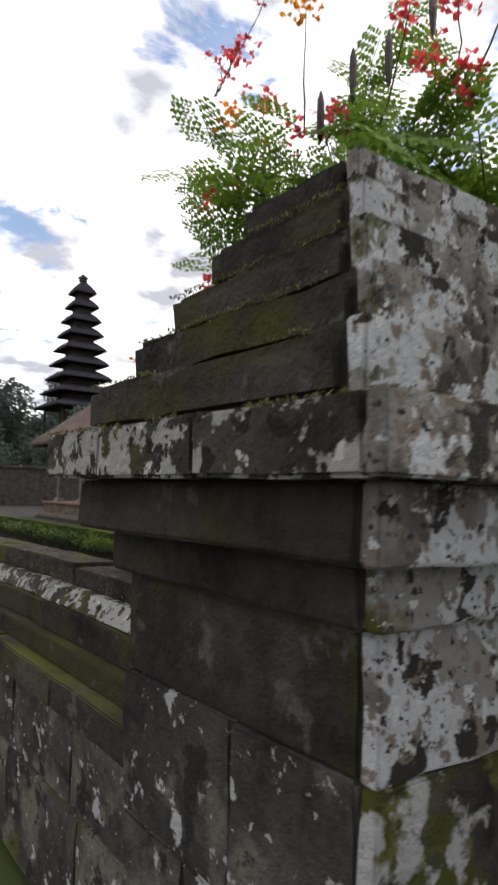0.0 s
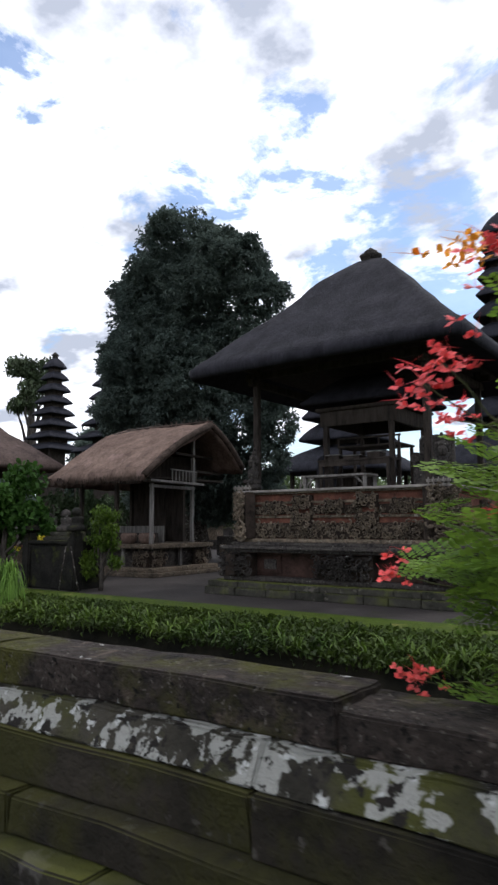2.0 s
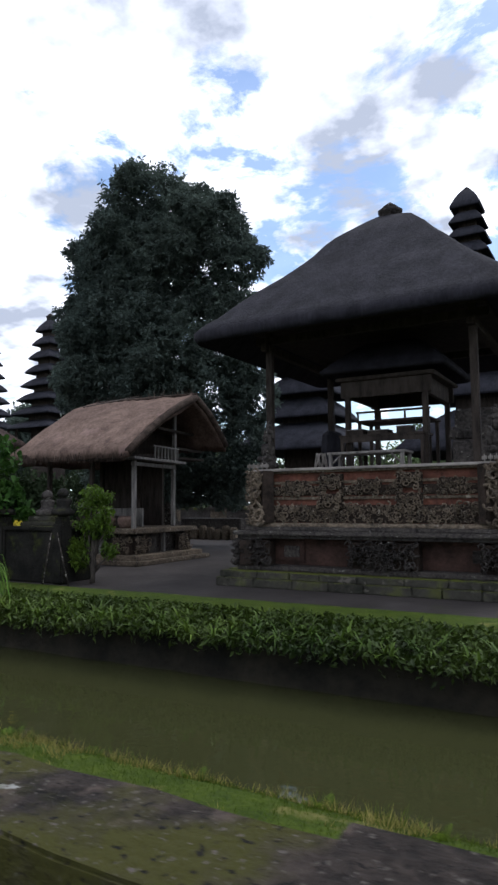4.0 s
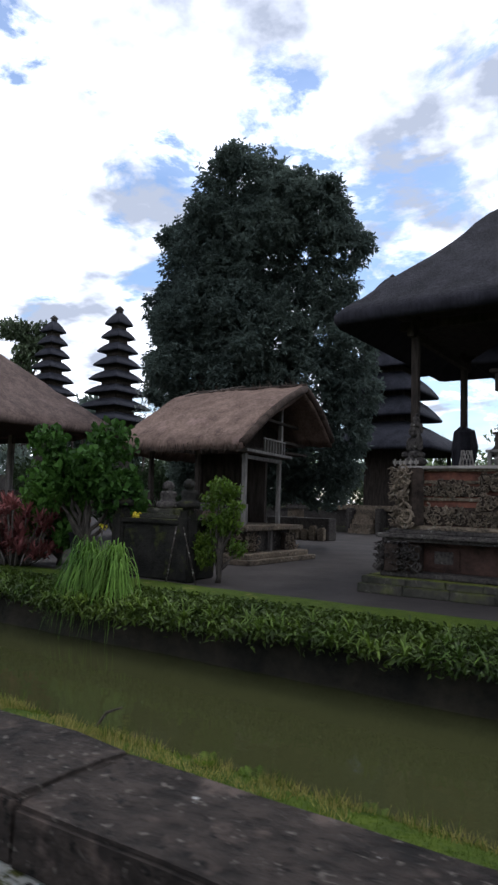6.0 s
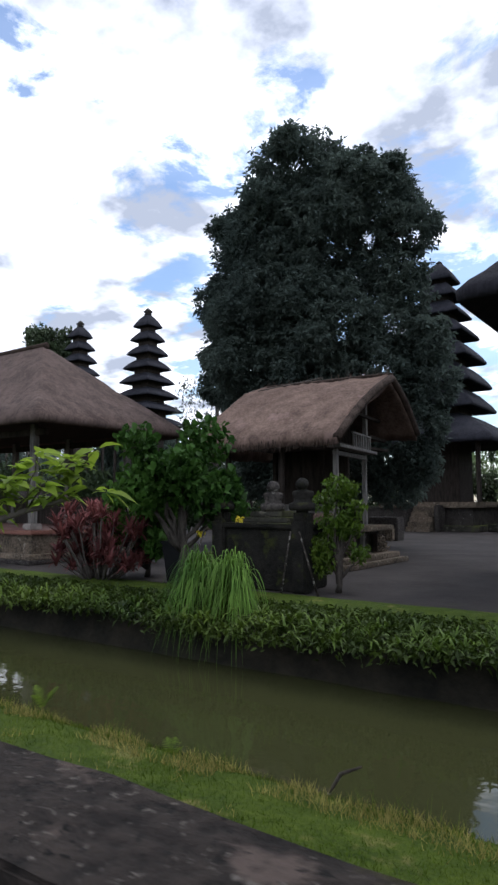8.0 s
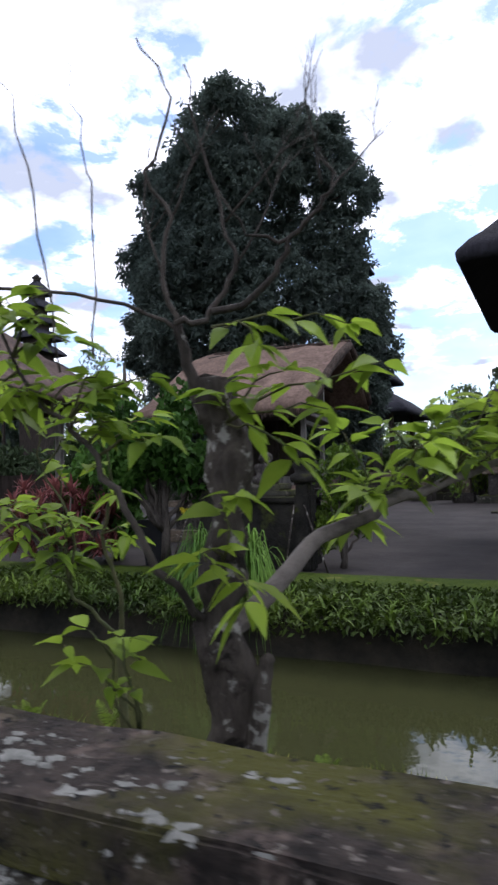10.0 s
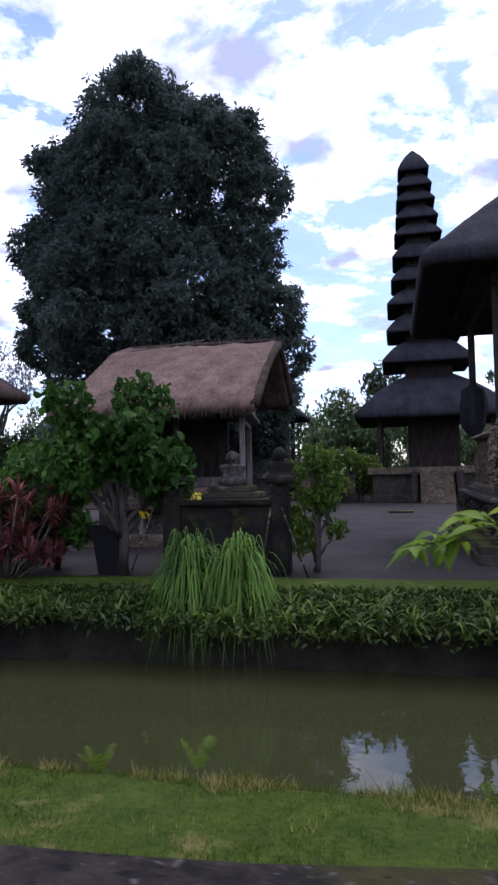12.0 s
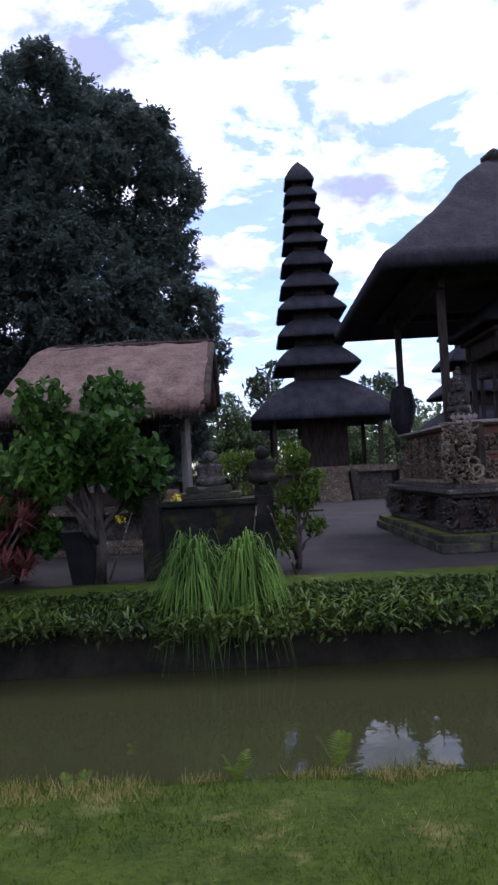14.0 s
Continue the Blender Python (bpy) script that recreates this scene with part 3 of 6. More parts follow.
def gate_pier():
    rng = random.Random(9)
    pier = thing("gate_pier", "tall square stone pier with stepped lichen covered cap beside the path", "pier", kind="structure")
    cy = 1.80

    def course(x0, x1, y0, z0, z1, mat, cuts, amount=0.007, lip=0.0):
        y1 = 2 * cy - y0
        edges = [x0] + [x0 + (x1 - x0) * c for c in cuts] + [x1 - 0.03]
        def worn(bm):
            for v in bm.verts:
                f = max(0.0, (v.co.z - z0) / (z1 - z0)) ** 2 * lip * (1 + 0.8 * noise.noise(v.co * 7))
                v.co.y -= f if v.co.y < y0 + 0.06 else 0.0
                v.co.x += f if v.co.x > x1 - 0.02 else 0.0
            return bm

        bevel = 0.018 if lip else 0.006
        for a, b in zip(edges, edges[1:]):
            part("stone", worn(rough_block(a, b - 0.0005, y0, y1, z0 + 0.0005, z1 - 0.0005, rng, amount=amount, bevel=bevel, cuts=5 if lip else 3)), mat, pier)
        # thin slabs added to carry the side face's own stone, paler higher up
        mid = y0 + (y1 - y0) * rng.uniform(0.3, 0.7)
        for a, b in ((y0 + 0.002, mid), (mid, y1)):
            part("stone", worn(rough_block(x1 - 0.03, x1, a, b - 0.001, z0 + 0.0005, z1 - 0.0005, rng, amount=amount, bevel=0.004)), STONE_MOSS if z1 < 1.1 else STONE_LICHEN_LIT, pier)

    course(-0.43, 0.245, 1.378, 0.0, 0.28, STONE, (0.4,))
    course(-0.43, 0.247, 1.376, 0.28, 0.55, STONE, (0.65,))
    course(-0.425, 0.245, 1.38, 0.55, 0.80, STONE, (0.35,))
    course(-0.43, 0.246, 1.377, 0.80, 1.07, STONE, (0.55,))
    course(-0.425, 0.245, 1.38, 1.07, 1.262, STONE_DARK, ())
    course(-0.455, 0.275, 1.35, 1.262, 1.345, STONE_DARK, ())
    course(-0.50, 0.325, 1.292, 1.345, 1.442, STONE_DARK, ())
    course(-0.552, 0.385, 1.238, 1.442, 1.532, BAND_STONE, (0.28, 0.62), amount=0.004)
    course(-0.49, 0.295, 1.30, 1.532, 1.63, STONE_DARK, (), lip=0.005)
    course(-0.42, 0.245, 1.362, 1.63, 1.722, STONE_DARK, (), lip=0.005)
    course(-0.358, 0.182, 1.41, 1.722, 1.812, STONE_DARK, (), lip=0.005)
    course(-0.29, 0.13, 1.455, 1.812, 1.90, STONE_DARK, (), lip=0.005)
    course(-0.24, 0.079, 1.50, 1.90, 1.985, STONE_DARK, (), lip=0.005)
    # moss along the lips of the steps
    nrng = np.random.default_rng(19)
    spots = []
    for x0, x1, y0, z in ((-0.552, 0.385, 1.238, 1.532), (-0.49, 0.295, 1.30, 1.63), (-0.42, 0.245, 1.362, 1.722), (-0.358, 0.182, 1.41, 1.812), (-0.29, 0.13, 1.455, 1.90)):
        for _ in range(480):
            if rng.random() < 0.7:
                x, y = rng.uniform(x0, x1), y0 - 0.004 + abs(rng.gauss(0.0, 0.014))
            else:
                x, y = x1 + 0.003 - abs(rng.gauss(0.0, 0.014)), rng.uniform(y0, 2 * cy - y0)
            if noise.noise(Vector((x * 6, y * 6, z * 9))) > -0.15:
                spots.append((x, y, z + rng.uniform(-0.002, 0.004)))
    v, f = leaves_data(np.array(spots), 0.0075, 0.004, nrng, droop=-0.4)
    tagged(piece("moss", fast_mesh("moss", v, f, MOSS_TUFT), pier, "green brown moss tufts"), kind="stuff")
    return pier


canal_wall()
gate_pier()


# ---------------------------------------------------------------- thatched roofs
def hip_roof(name, cx, cy, hx, hy, z_eave, ridge_hx, ridge_hy, z_top, mat, parent, edge=0.22, bulge=0.10, steps=7, ragged=0.03, corner=0.08, hollow=0.35, label="", crown=0.0):
    """A thick hipped thatch: flat cut edge, skin bulging up to the ridge, hollow below."""
    rings = [rounded(cx, cy, hx - hollow, hy - hollow, z_eave + 0.25, corner), rounded(cx, cy, hx - 0.05, hy - 0.05, z_eave - edge * 0.5, corner), rounded(cx, cy, hx, hy, z_eave, corner)]
    for k in range(1, steps + 1):
        u = k / steps
        rx, ry = hx + (ridge_hx - hx) * u, hy + (ridge_hy - hy) * u
        z = z_eave + edge + (z_top - z_eave - edge) * (u + bulge * math.sin(math.pi * u)) - crown * max(0.0, (u - 0.78) / 0.22) ** 2
        rings.append(rounded(cx, cy, rx, ry, z, corner))
        if k == 1:
            rings.insert(-1, rounded(cx, cy, hx + 0.01, hy + 0.01, z_eave + edge * 0.7, corner))
    v, f = loft_data(rings)
    return piece(name, mesh_of(name, ruffle(v, ragged, 2.3, cx), f, mat, True), parent, label)


def finial(cx, cy, z, size, mat, parent):
    prof = [(0.55, 0), (0.62, 0.15), (0.45, 0.3), (0.7, 0.45), (0.75, 0.6), (0.4, 0.72), (0.45, 0.85), (0.25, 1.0), (0.05, 1.15)]
    rings = [[Vector((cx + r * size * math.cos(a * math.pi / 5), cy + r * size * math.sin(a * math.pi / 5), z + h * size)) for a in range(10)] for r, h in prof]
    v, f = loft_data(rings)
    return piece("finial", mesh_of("finial", v, f, mat, True), parent)


def posts(parent, spots, z0, z1, half, mat, name="post"):
    for x, y in spots:
        part(name, box(x - half, x + half, y - half, y + half, z0, z1, bevel=half * 0.2), mat, parent)


# ---------------------------------------------------------------- carvings
# Backing darker than the scrolls: shade of the gaps put into colour.
RELIEF_GAP_SHADE = surface("relief_gap_shade", (0.012, 0.009, 0.007), (0.05, 0.036, 0.028), scale=18, bump=0.8)


def carving_mesh(name, w, h, depth, mat, seed, knots=26):
    """A block of relief: scrolls and knobs standing proud of a backing, facing -y, base at z 0."""
    rng = random.Random(seed)
    lots = []
    for k in range(knots):
        x, z = rng.uniform(-w / 2, w / 2), rng.uniform(0, h)
        r = rng.uniform(0.03, 0.065) * (h / 0.45) ** 0.5
        turn, pts, rad = rng.uniform(0, 6.3), [], []
        way = rng.choice((-1, 1))
        for j in range(8):
            a = turn + way * j * 0.75
            q = r * (1.25 - j * 0.14)
            pts.append((x + q * math.cos(a), -depth * (0.25 + 0.08 * j), z + q * math.sin(a)))
            rad.append(r * (0.36 - 0.03 * j))
        lots.append(tube_data(pts, rad, 5))
    bm = boxes(bmesh.new(), [(-w / 2, w / 2, -depth * 0.2, depth * 0.5, 0, h)], 0.01)
    me0 = bpy.data.meshes.new(name)
    bm.verts.ensure_lookup_table()
    lots.append(([v.co.copy() for v in bm.verts], [tuple(v.index for v in f.verts) for f in bm.faces]))
    bm.free()
    bpy.data.meshes.remove(me0)
    v, f = gather(lots)
    me = mesh_of(name, v, f, mat, False)
    me.materials.append(RELIEF_GAP_SHADE)
    ground_faces = len(lots[-1][1])
    me.polygons.foreach_set("material_index", [0] * (len(f) - ground_faces) + [1] * ground_faces)
    return me


def guardian_mesh(name, h, mat, seed):
    """A weathered seated stone guardian as one plain lumpy shape, facing -y, base at z 0."""
    rng = random.Random(seed)
    lots = []
    lumps = [(0, 0, 0.10, 0.24, 0.20, 0.11), (0, 0, 0.22, 0.19, 0.16, 0.10), (0, 0, 0.40, 0.15, 0.12, 0.17), (-0.15, -0.02, 0.42, 0.06, 0.07, 0.14), (0.15, -0.02, 0.42, 0.06, 0.07, 0.14),
             (-0.13, -0.12, 0.22, 0.07, 0.10, 0.07), (0.13, -0.12, 0.22, 0.07, 0.10, 0.07), (0, -0.02, 0.66, 0.10, 0.11, 0.12), (0, 0, 0.78, 0.12, 0.11, 0.07), (0, 0.02, 0.88, 0.08, 0.07, 0.07),
             (0, 0.03, 0.96, 0.04, 0.04, 0.06), (-0.12, 0.03, 0.72, 0.03, 0.05, 0.09), (0.12, 0.03, 0.72, 0.03, 0.05, 0.09), (0.18, -0.08, 0.52, 0.04, 0.04, 0.16)]
    for x, y, z, rx, ry, rz in lumps:
        rings = []
        for k in range(6):
            a = math.pi * (k + 0.5) / 6
            rings.append([Vector((x + rx * math.sin(a) * math.cos(b * math.pi / 4), y + ry * math.sin(a) * math.sin(b * math.pi / 4), z - rz * math.cos(a))) * h for b in range(8)])
        v, f = loft_data(rings)
        lots.append((ruffle(v, 0.022 * h, 9 / h, seed + z), f))
    v, f = gather(lots)
    return mesh_of(name, v, f, mat, False)


# Darker brick for the recessed lower storey.
BRICK_DARK = surface("dark_brick", (0.025, 0.016, 0.013), (0.075, 0.042, 0.032), scale=20, bump=0.6)


# ---------------------------------------------------------------- big open pavilion on the carved platform
def big_pavilion():
    rng = random.Random(2)
    base = thing("carved_platform", "carved grey stone and red brick platform on a mossy plinth", "platform")
    X0, X1, Y0, Y1 = -10.04, -4.58, 11.50, 16.9
    # mossy plinth laid in stones
    for z0, z1, inset, mat in ((0.0, 0.15, 0.0, MOSSY), (0.15, 0.27, 0.05, MOSSY)):
        part("plinth_core", box(X0 + inset + 0.05, X1 - inset - 0.05, Y0 + inset + 0.05, Y1 - inset - 0.05, z0, z1 - 0.005, bevel=0), mat, base)
        x = X0 + inset
        while x < X1 - inset - 0.05:
            w = min(rng.uniform(0.45, 0.8), X1 - inset - x)
            part("stone", rough_block(x, x + w - 0.008, Y0 + inset, Y0 + inset + 0.3, z0, z1 + rng.uniform(-0.006, 0.006), rng, 0.1, 0.01, 0.015), mat, base)
            x += w
        y = Y0 + inset + 0.3
        while y < Y1 - inset - 0.05:
            w = min(rng.uniform(0.45, 0.8), Y1 - inset - y)
            part("stone", rough_block(X0 + inset, X0 + inset + 0.3, y, y + w - 0.008, z0, z1 + rng.uniform(-0.006, 0.006), rng, 0.1, 0.01, 0.015), mat, base)
            y += w
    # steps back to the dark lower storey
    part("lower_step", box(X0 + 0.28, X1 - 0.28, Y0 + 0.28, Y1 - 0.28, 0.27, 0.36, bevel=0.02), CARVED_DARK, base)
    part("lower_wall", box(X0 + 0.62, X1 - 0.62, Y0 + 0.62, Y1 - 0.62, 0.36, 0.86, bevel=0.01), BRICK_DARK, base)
    for k in range(5):
        xa = X0 + 1.25 + k * 0.82
        if k % 2 == 0:
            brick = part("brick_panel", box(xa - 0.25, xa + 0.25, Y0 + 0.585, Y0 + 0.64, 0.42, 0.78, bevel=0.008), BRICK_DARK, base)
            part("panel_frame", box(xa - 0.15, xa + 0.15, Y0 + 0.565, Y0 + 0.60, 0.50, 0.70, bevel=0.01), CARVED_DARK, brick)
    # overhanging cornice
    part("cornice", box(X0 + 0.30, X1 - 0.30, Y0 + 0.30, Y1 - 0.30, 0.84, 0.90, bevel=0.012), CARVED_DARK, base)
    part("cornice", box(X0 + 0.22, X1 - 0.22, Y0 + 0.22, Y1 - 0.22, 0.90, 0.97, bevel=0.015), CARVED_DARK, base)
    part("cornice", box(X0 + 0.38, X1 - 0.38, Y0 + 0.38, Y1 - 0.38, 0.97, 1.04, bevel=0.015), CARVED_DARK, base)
    part("cornice", box(X0 + 0.50, X1 - 0.50, Y0 + 0.46, Y1 - 0.50, 1.04, 1.11, bevel=0.015), CARVED, base)
    # upper storey of brick with carved bands
    UX0, UX1, UY0, UY1 = X0 + 0.66, X1 - 0.66, Y0 + 0.62, Y1 - 0.66
    part("upper_wall", box(UX0, UX1, UY0, UY1, 1.11, 2.0, bevel=0.01), BRICK, base)
    band = [carving_mesh("relief", 0.72, 0.30, 0.11, CARVED, 30 + k, 64) for k in range(3)]
    panel = [carving_mesh("relief", 0.50, 0.17, 0.08, CARVED, 40 + k, 30) for k in range(3)]
    boss = [carving_mesh("relief", 0.42, 0.26, 0.15, CARVED, 50 + k, 40) for k in range(2)]
    foot = [carving_mesh("relief", 0.66, 0.44, 0.34, CARVED_DARK, 60 + k, 80) for k in range(3)]
    nx = 6
    step = (UX1 - UX0) / nx
    for k in range(nx):
        x = UX0 + step * (k + 0.5)
        piece("relief", band[k % 3], base, m=pose(x, UY0 - 0.04, 1.12))
    for k in range(3):
        x = UX0 + (UX1 - UX0) * (k + 0.5) / 3
        part("panel_frame", box(x - 0.56, x + 0.56, UY0 - 0.045, UY0 + 0.02, 1.52, 1.57, bevel=0.008), CARVED, base)
        part("panel_frame", box(x - 0.56, x + 0.56, UY0 - 0.045, UY0 + 0.02, 1.80, 1.85, bevel=0.008), CARVED, base)
        part("panel_frame", box(x - 0.56, x - 0.51, UY0 - 0.043, UY0 + 0.02, 1.57, 1.80, bevel=0.008), CARVED, base)
        part("panel_frame", box(x + 0.51, x + 0.56, UY0 - 0.043, UY0 + 0.02, 1.57, 1.80, bevel=0.008), CARVED, base)
        piece("relief", panel[k], base, m=pose(x - 0.24, UY0 - 0.01, 1.59))
        piece("relief", panel[(k + 1) % 3], base, m=pose(x + 0.26, UY0 - 0.01, 1.59))
        piece("relief", boss[k % 2], base, m=pose(x, UY0 - 0.03, 1.60))
    for k in range(2):
        x = UX0 + (UX1 - UX0) * (k + 1) / 3
        piece("relief", boss[k], base, m=pose(x, UY0 - 0.06, 1.70))
        piece("relief", boss[1 - k], base, m=pose(x, UY0 - 0.08, 1.36))
    for k in range(6):
        y = UY0 + 0.35 + k * 0.68
        piece("relief", band[k % 3], base, m=pose(UX0 - 0.04, y, 1.12, 0, 0, -90))
        piece("relief", boss[k % 2], base, m=pose(UX0 - 0.02, y, 1.46, 0, 0, -90))
        piece("relief", panel[k % 3], base, m=pose(UX0 - 0.02, y, 1.74, 0, 0, -90))
        piece("relief", band[k % 3], base, m=pose(UX1 + 0.04, y, 1.12, 0, 0, 90))
        if k % 2:
            piece("relief", boss[k % 2], base, m=pose(UX1 + 0.02, y, 1.60, 0, 0, 90))
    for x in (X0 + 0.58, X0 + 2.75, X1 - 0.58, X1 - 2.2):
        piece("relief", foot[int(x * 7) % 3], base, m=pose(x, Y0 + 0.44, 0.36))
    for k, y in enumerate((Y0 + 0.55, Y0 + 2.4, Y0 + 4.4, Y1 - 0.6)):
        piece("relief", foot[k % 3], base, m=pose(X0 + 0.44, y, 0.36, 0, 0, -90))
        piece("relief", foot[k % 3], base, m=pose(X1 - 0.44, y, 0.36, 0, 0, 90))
    part("coping", box(UX0 - 0.10, UX1 + 0.10, UY0 - 0.10, UY1 + 0.10, 2.0, 2.035, bevel=0.01), CARVED, base)
    part("coping", box(UX0 - 0.16, UX1 + 0.16, UY0 - 0.16, UY1 + 0.16, 2.035, 2.085, bevel=0.012), PALE_CAP, base)
    # carved corner buttresses with crests
    flank = carving_mesh("corner_carving", 0.58, 0.94, 0.30, CARVED, 77, 90)
    for x, y, turn in ((UX0 - 0.02, UY0 - 0.03, -45), (UX1 + 0.02, UY0 - 0.03, 45)):
        piece("corner_carving", flank, base, m=pose(x, y, 1.11, 0, 0, turn))
        for j in range(5):
            part("crest_knob", box(x - 0.22 + j * 0.09, x - 0.15 + j * 0.09, y - 0.17, y - 0.07, 2.085, 2.20, bevel=0.03), PALE_CAP, base)
    gm = guardian_mesh("guardian_statue", 0.92, CARVED_DARK, 5)
    for x, y, turn in ((UX0 + 0.02, UY0 + 0.20, -30), (UX1 - 0.02, UY0 + 0.20, 30)):
        g = piece("guardian_statue", gm, m=pose(x, y, 2.085, 0, 0, turn))
        tagged(g, "weathered grey stone guardian statue on the platform corner", "statue", "guardians of the platform")
    # roof on posts
    roof = thing("pavilion_roof", "huge black palm fibre pavilion roof on wooden posts", "pavilion")
    cx, cy = -7.60, 14.65
    hip_roof("thatch", cx, cy, 3.07, 3.06, 4.62, 0.22, 0.22, 7.70, IJUK, roof, edge=0.15, bulge=-0.035, steps=16, ragged=0.05, hollow=0.45, crown=0.24)
    finial(cx, cy, 7.42, 0.36, CARVED_DARK, roof)
    part("ceiling", box(cx - 2.2, cx + 2.2, cy - 2.2, cy + 2.2, 4.78, 4.86, bevel=0.0), WOOD_DARK, roof)
    posts(roof, [(-9.47, 12.62), (-5.62, 12.62), (-9.52, 15.82), (-5.62, 15.82)], 2.08, 4.80, 0.065, WOOD_DARK)
    for y in (12.62, 15.82):
        part("beam", box(-9.75, -5.35, y - 0.06, y + 0.06, 4.55, 4.70, bevel=0.01), WOOD_DARK, roof)
    for x in (-9.5, -5.62):
        part("beam", box(x - 0.06, x + 0.06, 12.4, 16.1, 4.40, 4.55, bevel=0.01), WOOD_DARK, roof)
    # inner canopy over the shrine, on its own posts
    canopy = thing("shrine_canopy", "dark timber canopy on four posts over the shrine shelves", "canopy")
    posts(canopy, [(-8.15, 13.35), (-6.65, 13.35), (-8.15, 15.1), (-6.65, 15.1)], 2.085, 3.52, 0.05, WOOD_DARK)
    for y in (13.35, 15.1):
        part("frieze", box(-8.28, -6.52, y - 0.05, y + 0.05, 3.48, 3.80, bevel=0.01), WOOD_DARK, canopy)
    for x in (-8.15, -6.65):
        part("frieze", box(x - 0.05, x + 0.05, 13.4, 15.05, 3.48, 3.80, bevel=0.01), WOOD_DARK, canopy)
    part("cornice", box(-8.36, -6.44, 13.22, 15.23, 3.80, 3.87, bevel=0.015), WOOD_DARK, canopy)
    hip_roof("canopy_thatch", -7.40, 14.22, 1.22, 1.22, 3.95, 0.5, 0.4, 4.62, IJUK, canopy, edge=0.06, steps=4, ragged=0.02, hollow=0.2)
    # stepped timber tables under the canopy
    def table(x0, x1, y0, y1, z, mat, label, braces=False):
        t_ = thing("timber_table", label, "table", "stepped offering tables")
        posts(t_, [(x0 + 0.06, y0 + 0.05), (x1 - 0.06, y0 + 0.05), (x0 + 0.06, y1 - 0.05), (x1 - 0.06, y1 - 0.05)], 2.085, z - 0.045, 0.032, mat, "leg")
        part("top", box(x0, x1, y0, y1, z - 0.045, z, bevel=0.008), mat, t_)
        for x, q in ((x0 + 0.06, 1), (x1 - 0.06, -1)) if braces else ():
            tube("brace", [(x + 0.02 * q, y0 + 0.05, z - 0.22), (x + 0.20 * q, y0 + 0.05, z - 0.05)], [0.022, 0.022], mat, t_, 4)
        return t_

    table(-8.22, -6.78, 12.40, 12.95, 2.37, WOOD_GREY, "grey wooden bench with corner braces at the platform edge", True)
    back = table(-8.28, -6.62, 13.15, 13.75, 2.74, WOOD_DARK, "dark wooden offering table behind the bench")
    part("apron", box(-8.20, -6.70, 13.17, 13.20, 2.60, 2.695, bevel=0.004), WOOD_DARK, back)
    high = table(-8.20, -6.70, 13.9, 14.7, 3.10, WOOD_DARK, "tall dark wooden offering table at the back")
    part("rail", box(-8.20, -6.70, 13.90, 13.94, 3.24, 3.28, bevel=0.004), WOOD_DARK, high)
    posts(high, [(-8.16, 13.92), (-7.70, 13.92), (-7.20, 13.92), (-6.74, 13.92)], 3.10, 3.24, 0.018, WOOD_DARK, "baluster")
    for k, (x, w, h) in enumerate(((-8.0, 0.16, 0.10), (-7.55, 0.20, 0.07), (-7.05, 0.14, 0.12))):
        tray = thing("offering_box", "small dark wooden offering box on the table", "box", "offering boxes")
        part("body", box(x - w, x + w, 13.30, 13.62, 2.742, 2.742 + h, bevel=0.01), WOOD_DARK, tray)
        part("lid", box(x - w - 0.01, x + w + 0.01, 13.29, 13.63, 2.742 + h, 2.762 + h, bevel=0.006), WOOD_GREY, tray)
    throne = thing("stone_throne", "weathered carved stone throne shrine on the platform", "shrine")
    part("seat", rough_block(-6.15, -5.55, 13.15, 13.75, 2.085, 2.55, rng, 0.1, 0.02, 0.03), CARVED_DARK, throne)
    part("backrest", rough_block(-6.20, -5.50, 13.60, 13.80, 2.55, 3.15, rng, 0.1, 0.03, 0.05), CARVED_DARK, throne)
    part("armrest", rough_block(-6.20, -6.05, 13.15, 13.62, 2.55, 2.78, rng, 0.1, 0.02, 0.04), CARVED_DARK, throne)
    part("armrest", rough_block(-5.65, -5.50, 13.15, 13.62, 2.55, 2.78, rng, 0.1, 0.02, 0.04), CARVED_DARK, throne)
    cage = thing("bamboo_cage", "small woven bamboo cage standing on the platform", "cage")
    for j in range(6):
        a = j * math.pi / 3
        tube("slat", [(-8.85 + 0.16 * math.cos(a), 13.6 + 0.16 * math.sin(a), 2.085), (-8.85 + 0.09 * math.cos(a + 0.9), 13.6 + 0.09 * math.sin(a + 0.9), 2.46)], [0.012, 0.012], PALE_CAP, cage, 4)
        tube("slat", [(-8.85 + 0.16 * math.cos(a), 13.6 + 0.16 * math.sin(a), 2.085), (-8.85 + 0.09 * math.cos(a - 0.9), 13.6 + 0.09 * math.sin(a - 0.9), 2.46)], [0.012, 0.012], PALE_CAP, cage, 4)
    basket = thing("hanging_bundle", "dark fibre bundle tied to the rear wooden post", "bundle")
    v, f = loft_data([[Vector((-9.52 + r * math.cos(a * 0.7854), 15.82 + r * math.sin(a * 0.7854), z)) for a in range(8)] for r, z in ((0.12, 2.1), (0.24, 2.3), (0.28, 2.7), (0.24, 3.05), (0.1, 3.15))])
    piece("fibre_roll", mesh_of("fibre_roll", ruffle(v, 0.05, 5), f, IJUK), basket)

    for ob in base.children:
        if ob.name.startswith(("relief", "corner_carving")):
            tagged(ob, kind="stuff")


big_pavilion()


